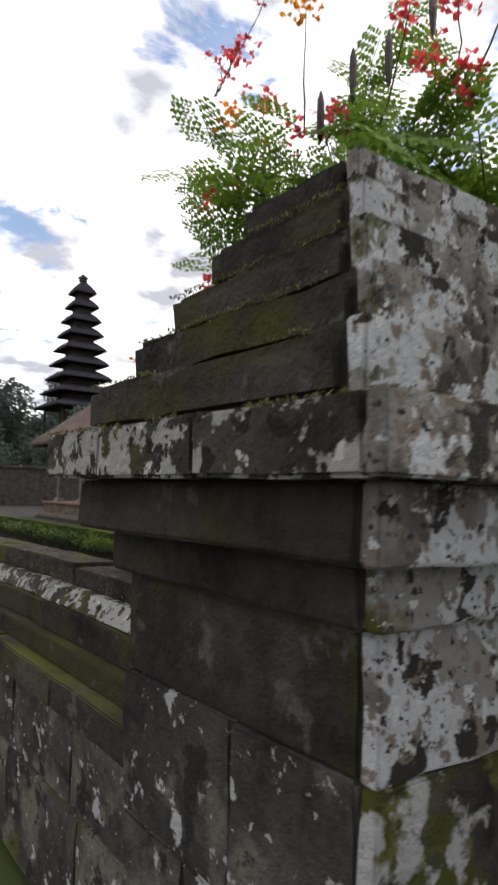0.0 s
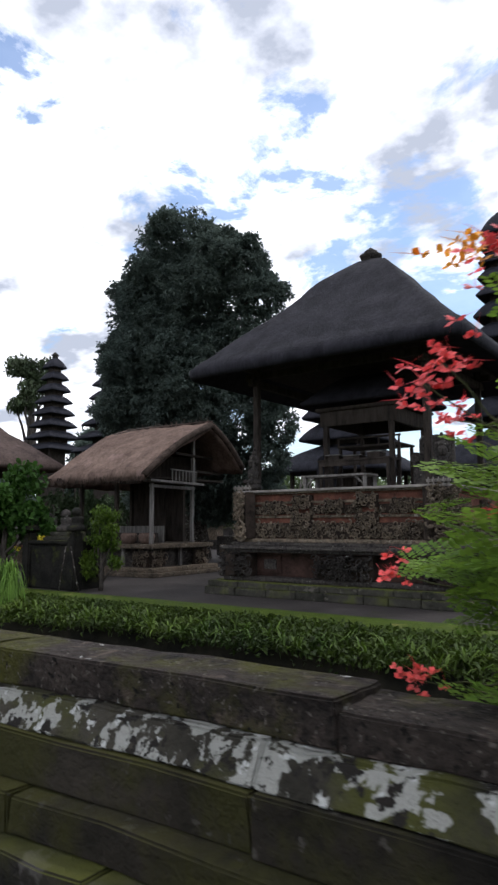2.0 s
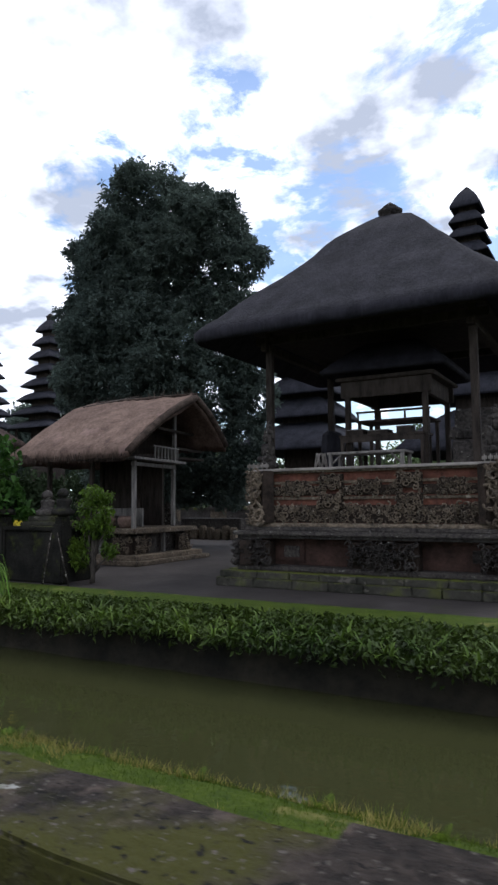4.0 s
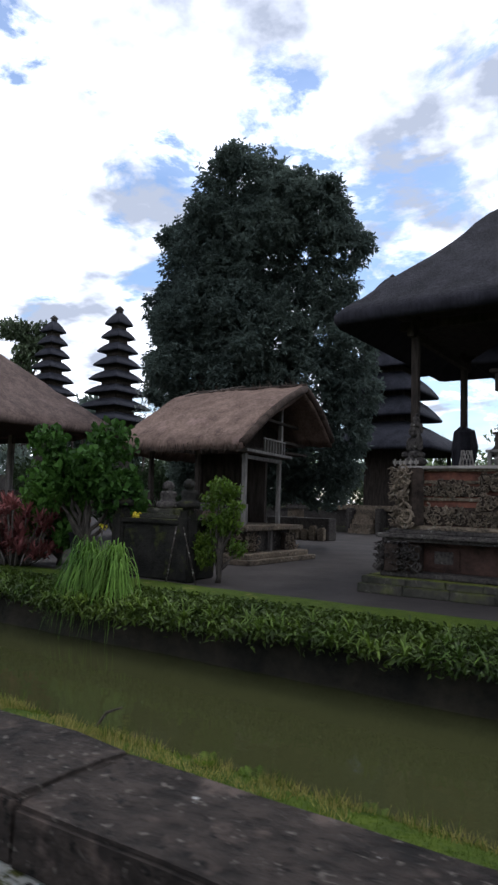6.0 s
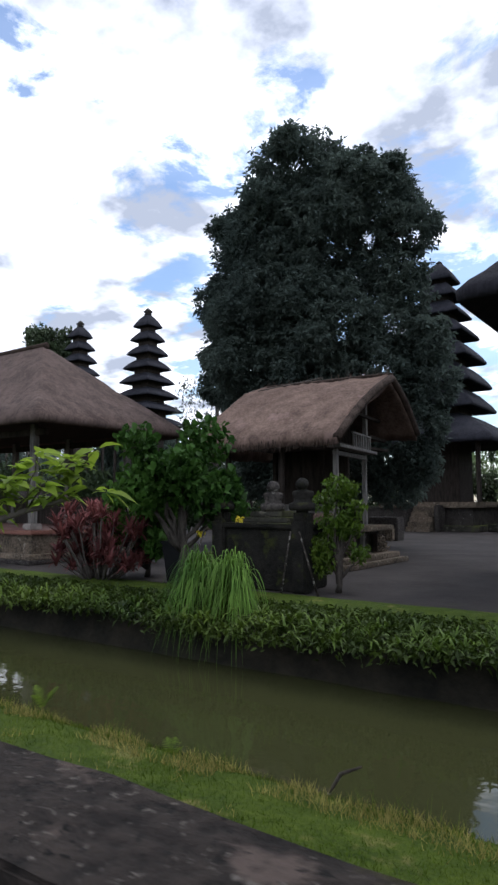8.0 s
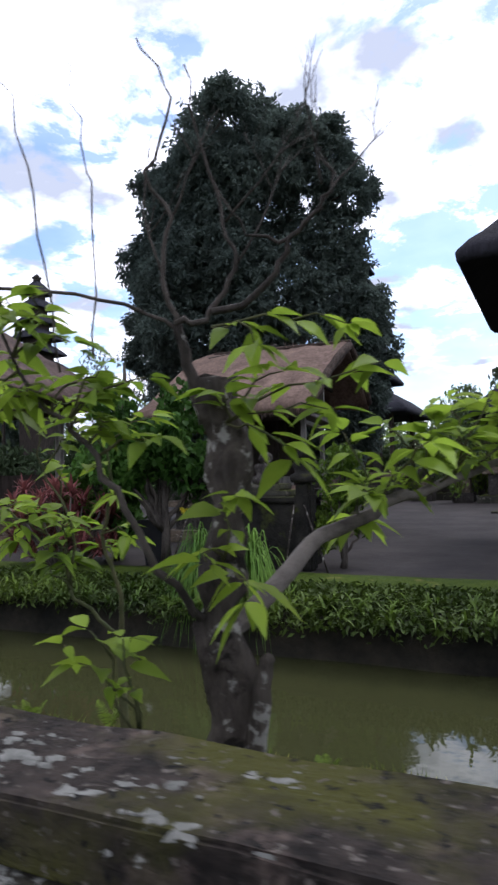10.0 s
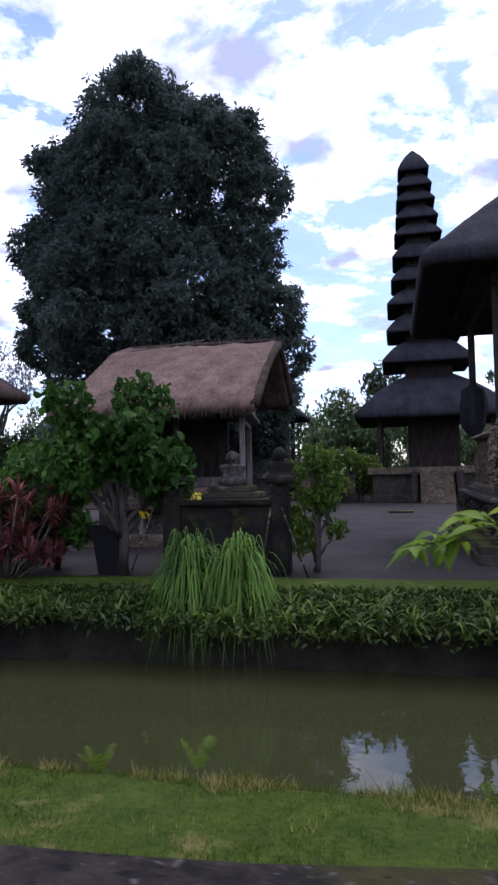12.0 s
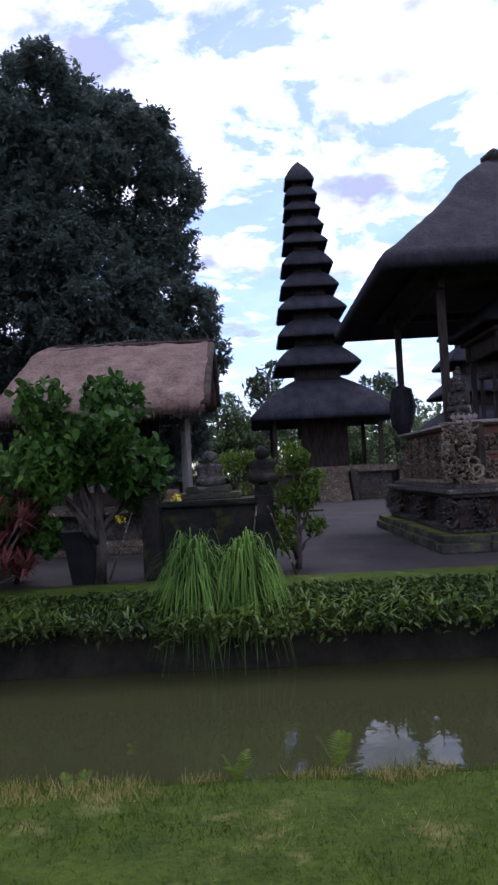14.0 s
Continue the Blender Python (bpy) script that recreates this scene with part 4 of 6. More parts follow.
# ---------------------------------------------------------------- small thatched pavilion with a gable
def gable_pavilion():
    rng = random.Random(3)
    pav = thing("thatched_pavilion", "small pavilion with brown thatched gable roof and grey wooden posts", "pavilion")
    XE, XW, YF, YR, YB = -13.72, -18.15, 13.45, 16.26, 17.85
    ZE, ZR = 2.66, 4.42
    # roof skin: sections along x; the far end is hipped
    n = 46
    rings = []
    for i in range(n + 1):
        u = i / n
        x = XW + (XE - XW) * u
        hip = max(0.0, 1 - u / 0.135)
        zr = ZR - (ZR - ZE) * 0.93 * hip ** 1.3 + (0.10 * (1 - u) if hip == 0 else 0.0)
        squeeze = 1 - 0.12 * hip
        ring = []
        outer = []
        for k in range(9):
            s = k / 8
            y = YR + (YF - YR) * squeeze * (1 - s)
            outer.append(Vector((x, y, ZE + 0.16 + (zr - ZE - 0.16) * (s + 0.10 * math.sin(math.pi * s)))))
        for k in range(1, 9):
            s = k / 8
            y = YR + (YB - YR) * squeeze * s
            outer.append(Vector((x, y, ZE + 0.16 + (zr - ZE - 0.16) * ((1 - s) * 0.74 + 0.26 + 0.08 * math.sin(math.pi * s)))))
        inner = [p - Vector((0, 0, 0.26)) for p in outer]
        ring = outer + inner[::-1]
        rings.append(ring)
    v, f = loft_data(rings)
    v = [p + Vector((0, 0, 0)) for p in v]
    piece("thatch", mesh_of("thatch", ruffle(ruffle(ruffle(v, 0.05, 1.6), 0.035, 6), 0.022, 15), f, THATCH, True), pav)
    # bargeboard thatch rolls at the open gable and stray stalks on the ridge
    for yb, low in ((YF, 0.0), (YB, 0.26)):
        pts = [Vector((XE + 0.02, YR + (yb - YR) * (1 - k / 8), ZE + 0.05 + (ZR - ZE - 0.12) * (low + (1 - low) * k / 8 + 0.09 * math.sin(math.pi * k / 8)))) for k in range(9)]
        tube("gable_roll", pts, [0.10] * 9, THATCH_EDGE, pav, 8)
    tube("ridge_pole", [(XW + 0.9, YR, ZR + 0.06), (XE + 0.06, YR, ZR + 0.02)], [0.05, 0.05], THATCH_EDGE, pav)
    tube("loose_pole", [(-16.9, 15.3, 4.22), (-15.3, 15.75, 4.46)], [0.014, 0.012], TWIG, pav, 5)
    lots = [tube_data([(x, YR + rng.uniform(-0.1, 0.1), ZR), (x + rng.uniform(-0.12, 0.12), YR + rng.uniform(-0.1, 0.1), ZR + rng.uniform(0.06, 0.24))], [0.006, 0.002], 3) for x in [rng.uniform(XW + 0.8, XE) for _ in range(70)]]
    v, f = gather(lots)
    tagged(piece("straw_tufts", mesh_of("straw_tufts", v, f, THATCH), pav), kind="stuff")
    v, f = gather([tube_data([(x, YF + 0.03, ZE + 0.10), (x + rng.uniform(-0.03, 0.03), YF + rng.uniform(-0.05, 0.04), ZE - rng.uniform(0.08, 0.2))], [0.012, 0.003], 3) for x in [rng.uniform(XW + 0.3, XE) for _ in range(260)]])
    tagged(piece("eave_fringe", mesh_of("eave_fringe", v, f, THATCH_EDGE), pav), kind="stuff")
    # timber
    posts(pav, [(-14.12, 14.19), (-14.43, 16.26)], 0.86, 2.55, 0.05, WOOD_GREY)
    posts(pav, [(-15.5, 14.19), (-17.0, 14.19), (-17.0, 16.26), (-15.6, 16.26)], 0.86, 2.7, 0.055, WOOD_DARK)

    def along(name, y0, y1, z0, z1, half, mat, out=0.0, bevel=0.008):
        """A timber along the gable end, which runs a little askew."""
        bm = box(-half, half, y0, y1, z0, z1, bevel=bevel)
        for v in bm.verts:
            v.co.x += -14.12 + out - 0.15 * (v.co.y - 14.19)
        return part(name, bm, mat, pav)

    along("lintel", 14.1, 16.36, 2.42, 2.51, 0.05, WOOD_GREY)
    along("balcony_sill", 13.85, 16.62, 2.56, 2.63, 0.16, WOOD_GREY, 0.08)
    rail = along("balcony_rail", 14.9, 16.3, 2.94, 2.98, 0.025, WOOD_GREY, 0.16, 0.005)
    for k in range(8):
        y = 14.95 + k * 0.18
        x = -13.96 - 0.15 * (y - 14.19)
        part("baluster", box(x - 0.016, x + 0.016, y, y + 0.035, 2.63, 2.94, bevel=0.004), WOOD_GREY, rail)
    part("king_post", box(-14.45, -14.35, 16.21, 16.31, 2.63, 4.20, bevel=0.01), WOOD_GREY, pav)
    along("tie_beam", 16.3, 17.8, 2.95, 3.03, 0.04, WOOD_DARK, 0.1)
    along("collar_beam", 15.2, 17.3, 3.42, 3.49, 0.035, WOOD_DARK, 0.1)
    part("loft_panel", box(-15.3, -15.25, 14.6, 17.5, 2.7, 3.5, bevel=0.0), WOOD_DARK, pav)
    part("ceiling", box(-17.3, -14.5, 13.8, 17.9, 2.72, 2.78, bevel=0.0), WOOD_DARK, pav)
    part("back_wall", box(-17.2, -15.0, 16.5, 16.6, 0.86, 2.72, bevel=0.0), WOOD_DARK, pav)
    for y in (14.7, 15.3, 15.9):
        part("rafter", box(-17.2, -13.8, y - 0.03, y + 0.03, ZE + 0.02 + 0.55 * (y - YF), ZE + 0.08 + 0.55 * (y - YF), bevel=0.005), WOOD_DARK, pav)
    # low inner screen of the sitting place
    part("inner_screen", box(-16.9, -14.9, 15.5, 15.56, 0.86, 1.35, bevel=0.006), WOOD_GREY, pav)
    part("inner_bench", box(-16.6, -15.0, 14.8, 15.4, 0.86, 1.15, bevel=0.01), WOOD_DARK, pav)
    # stone platform
    part("platform_top", box(-17.5, -13.82, 13.85, 16.55, 0.74, 0.86, bevel=0.02), CARVED, pav)
    part("platform_core", box(-17.2, -14.15, 14.15, 16.4, 0.2, 0.74, bevel=0.01), CARVED_DARK, pav)
    part("platform_step", box(-17.55, -13.55, 13.62, 16.75, 0.0, 0.11, bevel=0.02), CARVED, pav)
    part("platform_step", box(-17.4, -13.72, 13.78, 16.65, 0.11, 0.23, bevel=0.02), CARVED, pav)
    scroll = [carving_mesh("scroll_bracket", 0.55, 0.42, 0.16, CARVED, 80 + k, 30) for k in range(2)]
    piece("scroll_bracket", scroll[0], pav, m=pose(-14.30, 13.98, 0.25))
    piece("scroll_bracket", scroll[1], pav, m=pose(-13.98, 14.30, 0.25, 0, 0, 90))
    piece("scroll_bracket", scroll[0], pav, m=pose(-13.98, 16.1, 0.25, 0, 0, 90))
    posts(pav, [(-14.05, 15.3), (-15.0, 14.0), (-16.2, 14.0)], 0.23, 0.74, 0.045, WOOD_GREY, "stub_post")
    for k, (x, y) in enumerate(((-15.1, 14.3), (-14.6, 14.5))):
        b = thing("woven_basket", "brown woven basket on the pavilion platform", "basket", "baskets in the pavilion")
        v, f = loft_data([[Vector((x + r * math.cos(a * 0.628), y + r * math.sin(a * 0.628), z)) for a in range(10)] for r, z in ((0.16, 0.862), (0.22, 0.95), (0.24, 1.08), (0.20, 1.16), (0.17, 1.10))])
        piece("bowl", mesh_of("bowl", v, f, THATCH, True), b)


gable_pavilion()


# ---------------------------------------------------------------- open pavilion with hipped thatch, far left
def hip_pavilion():
    pav = thing("open_pavilion", "open pavilion with wide brown hipped thatch roof on stone platform", "pavilion")
    hip_roof("thatch", -24.8, 13.17, 5.2, 2.55, 3.26, 2.15, 0.08, 5.74, THATCH_DARK, pav, edge=0.15, bulge=-0.02, steps=10, ragged=0.05, corner=0.05, hollow=0.5)
    tube("ridge_roll", [(-27.0, 13.17, 5.76), (-22.6, 13.17, 5.78)], [0.10, 0.10], THATCH_EDGE, pav)
    part("ceiling", box(-29.3, -20.4, 11.2, 15.1, 3.30, 3.36, bevel=0), WOOD_DARK, pav)
    spots = [(x, y) for x in (-20.95, -23.4, -26.0, -28.6) for y in (11.6, 14.7)]
    posts(pav, spots, 0.75, 3.30, 0.085, WOOD_GREY)
    for x, y in spots:
        part("post_foot", box(x - 0.17, x + 0.17, y - 0.17, y + 0.17, 0.748, 0.90, bevel=0.03), PALE_CAP, pav)
    for y in (11.6, 14.7):
        part("beam", box(-29.0, -20.5, y - 0.06, y + 0.06, 3.02, 3.18, bevel=0.01), WOOD_DARK, pav)
    part("platform", box(-29.2, -20.35, 11.15, 15.2, 0.2, 0.66, bevel=0.01), CARVED, pav)
    part("platform_top", box(-29.3, -20.25, 11.05, 15.3, 0.66, 0.75, bevel=0.02), TILE_RED, pav)
    part("platform_step", box(-29.5, -20.05, 10.85, 15.5, 0.0, 0.10, bevel=0.02), CARVED_DARK, pav)
    part("platform_step", box(-29.4, -20.15, 10.95, 15.4, 0.10, 0.22, bevel=0.02), CARVED, pav)
    part("back_screen", box(-28.9, -21.2, 14.62, 14.68, 0.75, 1.55, bevel=0.01), WOOD_DARK, pav)


hip_pavilion()


# ---------------------------------------------------------------- meru towers
def meru(cx, cy, tiers, base_z, core, label, mat=IJUK_HAZE, lean=0.0, spire=0.28):
    """A pagoda: tiers of (half width at the eave, z of the eave, z of its top), lowest first."""
    tower = thing("meru_tower", label, "pagoda", "meru towers")
    for k, (hw, z0, z1) in enumerate(tiers):
        top = k == len(tiers) - 1
        x = cx + lean * z0
        inner = 0.12 if top else max(0.30 * hw, tiers[k + 1][0] * 0.55)
        hip_roof("roof_tier", x, cy, hw, hw, z0, inner, inner, z1, mat, tower, edge=(z1 - z0) * 0.10, bulge=0.10, steps=5, ragged=hw * 0.012, corner=0.07, hollow=hw * 0.3)
        if not top:
            part("neck", box(x - inner * 0.95, x + inner * 0.95, cy - inner * 0.95, cy + inner * 0.95, z1 - 0.15, tiers[k + 1][1] + 0.12, bevel=0.0), WOOD_DARK, tower)
    hw, z0, z1 = tiers[-1]
    finial(cx + lean * z0, cy, z1 - 0.1, hw * spire, CARVED_DARK, tower)
    low = tiers[0]
    part("cella", box(cx - core, cx + core, cy - core, cy + core, base_z, low[1] + 0.3, bevel=0.02), WOOD_DARK, tower)
    out = low[0] * 0.72
    posts(tower, [(cx - out, cy - out), (cx + out, cy - out), (cx - out, cy + out), (cx + out, cy + out)], base_z, low[1] + 0.2, 0.10, WOOD_DARK)
    return tower


def stone_base(cx, cy, half, z, label, stairs=True):
    b = thing("stone_platform", label, "platform", "shrine bases")
    part("step", box(cx - half, cx + half, cy - half, cy + half, 0.0, z * 0.2, bevel=0.03), MOSSY, b)
    part("body", box(cx - half * 0.86, cx + half * 0.86, cy - half * 0.86, cy + half * 0.86, z * 0.2, z * 0.8, bevel=0.02), CARVED_DARK, b)
    part("cap", box(cx - half * 0.93, cx + half * 0.93, cy - half * 0.93, cy + half * 0.93, z * 0.8, z, bevel=0.02), CARVED, b)
    if stairs:
        for k in range(6):
            part("stair", box(cx - half * 0.22, cx + half * 0.22, cy - half - 0.9 + 0.22 * k, cy - half * 0.8, z * k / 6, z * (k + 1) / 6, bevel=0.01), CARVED, b)
        for s in (-1, 1):
            part("stair_cheek", box(cx + s * half * 0.30 - 0.12, cx + s * half * 0.30 + 0.12, cy - half - 0.5, cy - half * 0.8, 0, z * 0.9, bevel=0.05), CARVED_DARK, b)
    return b


C_LEFT = [3.81, 6.44, 7.92, 9.24, 10.44, 11.58, 12.73, 13.6, 14.47, 15.25, 16.07]
C_HALF = [3.45, 2.08, 1.78, 1.68, 1.42, 1.28, 1.12, 1.0, 0.92, 0.82, 0.74]
tiers = [(w, z, z + 0.78 * ((C_LEFT[k + 1] if k < 10 else 17.5) - z)) for k, (w, z) in enumerate(zip(C_HALF, C_LEFT))]
meru(-9.3, 35.0, tiers, 1.5, 1.15, "eleven tiered black thatched meru tower with stone base", lean=-0.032)
stone_base(-9.45, 33.4, 3.1, 1.5, "weathered stone base of the tall meru tower")

E_TIERS = [(3.4, 4.3, 5.9), (2.2, 6.15, 7.3), (2.05, 7.45, 8.6), (1.85, 8.8, 9.9), (1.6, 10.1, 11.0), (1.3, 11.2, 12.0), (1.05, 12.2, 13.0), (0.85, 13.15, 14.2)]
meru(-19.15, 36.0, E_TIERS, 1.4, 1.1, "eight tiered black thatched meru tower beside the big tree")
stone_base(-19.15, 35.4, 2.6, 1.4, "weathered stone base with stairs under a meru tower")


def far_meru(cx, cy, top, hw_low, hw_top, count, pitch, label):
    rows = []
    for k in range(count):
        u = k / (count - 1)
        w = hw_low + (hw_top - hw_low) * u ** 0.8
        z = top - pitch * (count - k) + 0.15
        rows.append((w, z, z + pitch * 0.66))
    rows[-1] = (rows[-1][0], rows[-1][1], rows[-1][2] + pitch * 0.30)
    tower = meru(cx, cy, rows, 0.0, hw_low * 0.4, label, spire=0.62)
    return tower


far_meru(-49.9, 45.6, 18.7, 2.75, 0.95, 8, 1.32, "tall black tiered meru tower across the courtyard")
far_meru(-64.4, 50.0, 20.8, 2.6, 1.0, 8, 1.4, "black tiered meru tower beyond the courtyard")
far_meru(-75.6, 30.6, 26.2, 4.0, 1.35, 9, 1.75, "distant black tiered meru tower under the sky")
far_meru(-1.6, 34.0, 12.0, 2.5, 1.0, 6, 1.5, "black tiered meru tower behind the big pavilion")
# ---------------------------------------------------------------- seated statue
def seated_mesh(h, mat, seed):
    """A squat cross-legged stone figure, worn smooth, as one skin."""
    rings = []
    for z, rx, ry, dy in ((0.0, 0.40, 0.34, 0), (0.08, 0.44, 0.37, 0), (0.20, 0.43, 0.35, -0.02), (0.27, 0.30, 0.22, 0.03), (0.38, 0.27, 0.19, 0.05), (0.52, 0.33, 0.21, 0.05), (0.60, 0.30, 0.19, 0.05), (0.64, 0.13, 0.13, 0.04),
                          (0.68, 0.17, 0.18, 0.01), (0.76, 0.215, 0.215, 0.0), (0.86, 0.205, 0.21, 0.01), (0.94, 0.15, 0.16, 0.02), (1.0, 0.05, 0.06, 0.02)):
        ring = []
        for k in range(20):
            a = 2 * math.pi * k / 20
            arm = 1.0 + (0.22 * max(0.0, math.cos(2 * a)) ** 4 if 0.3 < z < 0.62 else 0.0) + (0.12 * max(0.0, math.cos(2 * a)) ** 6 if 0.7 < z < 0.85 else 0.0)
            nose = 0.05 if (0.74 < z < 0.80 and k == 15) else 0.0
            ring.append(Vector((h * rx * arm * math.cos(a), h * ((ry + nose) * math.sin(a) + dy), h * z)))
        rings.append(ring)
    v, f = loft_data(rings)
    return mesh_of("seated_statue", ruffle(v, 0.035 * h, 9 / h * 0.5, seed), f, mat, True)


# ---------------------------------------------------------------- stone altar with statues
def altar():
    a = thing("stone_altar", "dark mossy stone altar with stepped top by the hedge", "altar")
    part("body", box(-14.25, -12.78, 10.35, 11.3, 0.0, 0.98, bevel=0.03), BLACK_STONE, a)
    part("ledge", box(-14.32, -12.70, 10.28, 11.36, 0.98, 1.06, bevel=0.02), BLACK_STONE, a)
    part("step", box(-13.98, -13.05, 10.5, 11.2, 1.06, 1.15, bevel=0.02), MOSSY, a)
    part("step", box(-13.85, -13.2, 10.58, 11.1, 1.15, 1.25, bevel=0.02), MOSSY, a)
    for x in (-14.3, -12.74):
        part("corner_post", box(x - 0.13, x + 0.13, 10.27, 10.55, 0.0, 1.12, bevel=0.03), BLACK_STONE, a)
        part("horn", box(x - 0.12, x + 0.12, 10.30, 10.54, 1.06, 1.28, bevel=0.05), BLACK_STONE, a)
    gm = seated_mesh(0.50, CARVED_DARK, 3.0)
    tagged(piece("seated_statue", gm, m=pose(-13.50, 10.75, 1.25)), "small weathered grey seated stone statue on the altar", "statue", "altar statues")
    gm2 = seated_mesh(0.50, BLACK_STONE, 8.0)
    tagged(piece("seated_statue", gm2, m=pose(-12.74, 10.42, 1.27)), "dark weathered stone statue on the altar corner", "statue", "altar statues")
    tagged(piece("seated_statue", gm2, m=pose(-14.3, 10.42, 1.27, 0, 0, 25)), "dark weathered stone statue on the altar corner", "statue", "altar statues")
    rng = np.random.default_rng(5)
    for n, (x, y, z) in enumerate(((-13.95, 10.42, 1.12), (-14.75, 10.4, 0.86))):
        v, f = leaves_data(np.array([x, y, z]) + rng.normal(size=(26, 3)) * 0.035, 0.06, 0.045, rng)
        tagged(piece("yellow_offering", fast_mesh("yellow_offering", v, f, LEAF_YELLOW)), "bright yellow flower offering by the altar", "offering", "flower offerings")
    bin_ = thing("black_bin", "black leaning board standing by the bush trunk", "board")
    v, f = loft_data([[Vector((x + dx, y, z)) for x, y in ((-0.2, -0.09), (0.2, -0.09), (0.2, 0.09), (-0.2, 0.09))] for dx, z in ((0.0, 0.0), (-0.08, 0.45), (-0.18, 0.72))])
    v = [p + Vector((-15.2, 10.35, 0)) for p in v]
    piece("panel", mesh_of("panel", v, f, BLACK), bin_)
    for x0, x1 in ((-12.7, -12.35), (-14.55, -14.9), (-12.85, -13.0)):
        s = thing("bamboo_stake", "thin leaning bamboo stake beside the altar", "stake", "stakes by the altar")
        tube("stake", [(x1, 10.2, 0.0), (x0, 10.25, 0.95)], [0.016, 0.012], BARK, s, 6)


altar()


# ---------------------------------------------------------------- far parts of the courtyard
def low_shrine(x, y, w, h, label):
    s = thing("stone_shrine", label, "shrine", "stone shrines")
    part("base", box(x - w, x + w, y - w, y + w, 0, h * 0.3, bevel=0.03), CARVED_DARK, s)
    part("body", box(x - w * 0.7, x + w * 0.7, y - w * 0.7, y + w * 0.7, h * 0.3, h * 0.75, bevel=0.03), CARVED, s)
    part("cap", box(x - w * 0.9, x + w * 0.9, y - w * 0.9, y + w * 0.9, h * 0.75, h * 0.88, bevel=0.03), CARVED_DARK, s)
    part("crown", box(x - w * 0.4, x + w * 0.4, y - w * 0.4, y + w * 0.4, h * 0.88, h, bevel=0.04), CARVED_DARK, s)


for k, (x, y, w, h) in enumerate(((-24.5, 30, 0.5, 1.7), (-22.2, 31, 0.45, 1.5), (-15.2, 33, 0.5, 1.5), (-13.2, 31.5, 0.45, 1.4), (-12.2, 33.5, 0.55, 2.0), (-6.1, 31.0, 0.5, 1.6), (-4.6, 29.5, 0.5, 1.5), (-27.5, 20.5, 0.6, 1.9), (-30, 22, 0.6, 2.2))):
    low_shrine(x, y, w, h, "small weathered grey stone shrine in the courtyard")
rear = thing("wall_rear", "long low weathered stone wall at the back of the courtyard", "wall", kind="structure")
part("wall_body", box(-70, 14, 40.0, 40.5, 0.0, 1.0, bevel=0.02), CARVED_DARK, rear)
part("wall_coping", box(-70, 14, 39.9, 40.6, 1.0, 1.15, bevel=0.02), MOSSY, rear)
side = thing("terrace_edge", "low mossy stone terrace edge along the rear court", "kerb", kind="structure")
part("kerb", box(-34, -21.5, 33.0, 33.4, 0.0, 0.30, bevel=0.03), MOSSY, side)
part("kerb", box(-16.4, -13.0, 33.6, 34.0, 0.0, 0.35, bevel=0.03), MOSSY, side)
part("kerb", box(-5.9, 3.0, 31.6, 32.0, 0.0, 0.35, bevel=0.03), MOSSY, side)
for x in (-19.35, -11.0):
    slab = thing("drain_slab", "small low stone slab lying on the courtyard pavement", "slab", "drain slabs")
    part("slab", box(x - 0.4, x + 0.4, 25.0 if x < -15 else 23.5, 25.4 if x < -15 else 23.9, 0.0, 0.07, bevel=0.01), MOSSY, slab)
west = thing("wall_west", "tall weathered stone wall closing the far side of the courtyard", "wall", kind="structure")
part("wall_body", box(-47.0, -46.4, 10.3, 40.0, 0.0, 2.6, bevel=0.02), CARVED_DARK, west)
part("wall_coping", box(-47.1, -46.3, 10.2, 39.9, 2.6, 2.8, bevel=0.02), MOSSY, west)
# row of small stone markers by the tree
for k in range(7):
    x = -17.2 - 0.36 * k
    m_ = thing("stone_marker", "small leaning pale stone marker in a row", "marker", "row of stone markers")
    part("marker", box(x - 0.13, x + 0.13, 24.0, 24.3, 0.0, 0.50 + 0.08 * math.sin(k * 2.1), bevel=0.05), CARVED, m_)
part("marker_plinth", box(-19.9, -17.0, 24.35, 25.0, 0.0, 0.85, bevel=0.03), CARVED_DARK, None)
tagged(bpy.data.objects["marker_plinth"], "low weathered stone plinth behind the stone markers", "plinth")


# ---------------------------------------------------------------- plants
def tree(name, label, trunk, limbs, lobes, count, size, leaf, seed, bark=LIMB, category="tree", inner=0.72, ratio=0.45, group=""):
    """A tree: tapered trunk, limbs, and a crown of single leaves."""
    t = thing(name, label, category, group)
    rng = random.Random(seed)
    pts, rad = trunk
    tube("trunk", pts, rad, bark, t, 9)
    if limbs:
        for a, b, r in limbs:
            tube("limb", bend(a, b, 0.0, 0.04 * (Vector(b) - Vector(a)).length, 6, rng), [r * (1 - 0.13 * k) for k in range(7)], bark, t, 6)
    nrng = np.random.default_rng(seed)
    v, f = leaves_data(shell(lobes, count, nrng, inner), size, size * ratio, nrng, droop=0.5, ovate=count < 5000 and size < 0.2)
    tagged(piece("crown", fast_mesh("crown", v, f, leaf), t), kind="stuff")
    return t


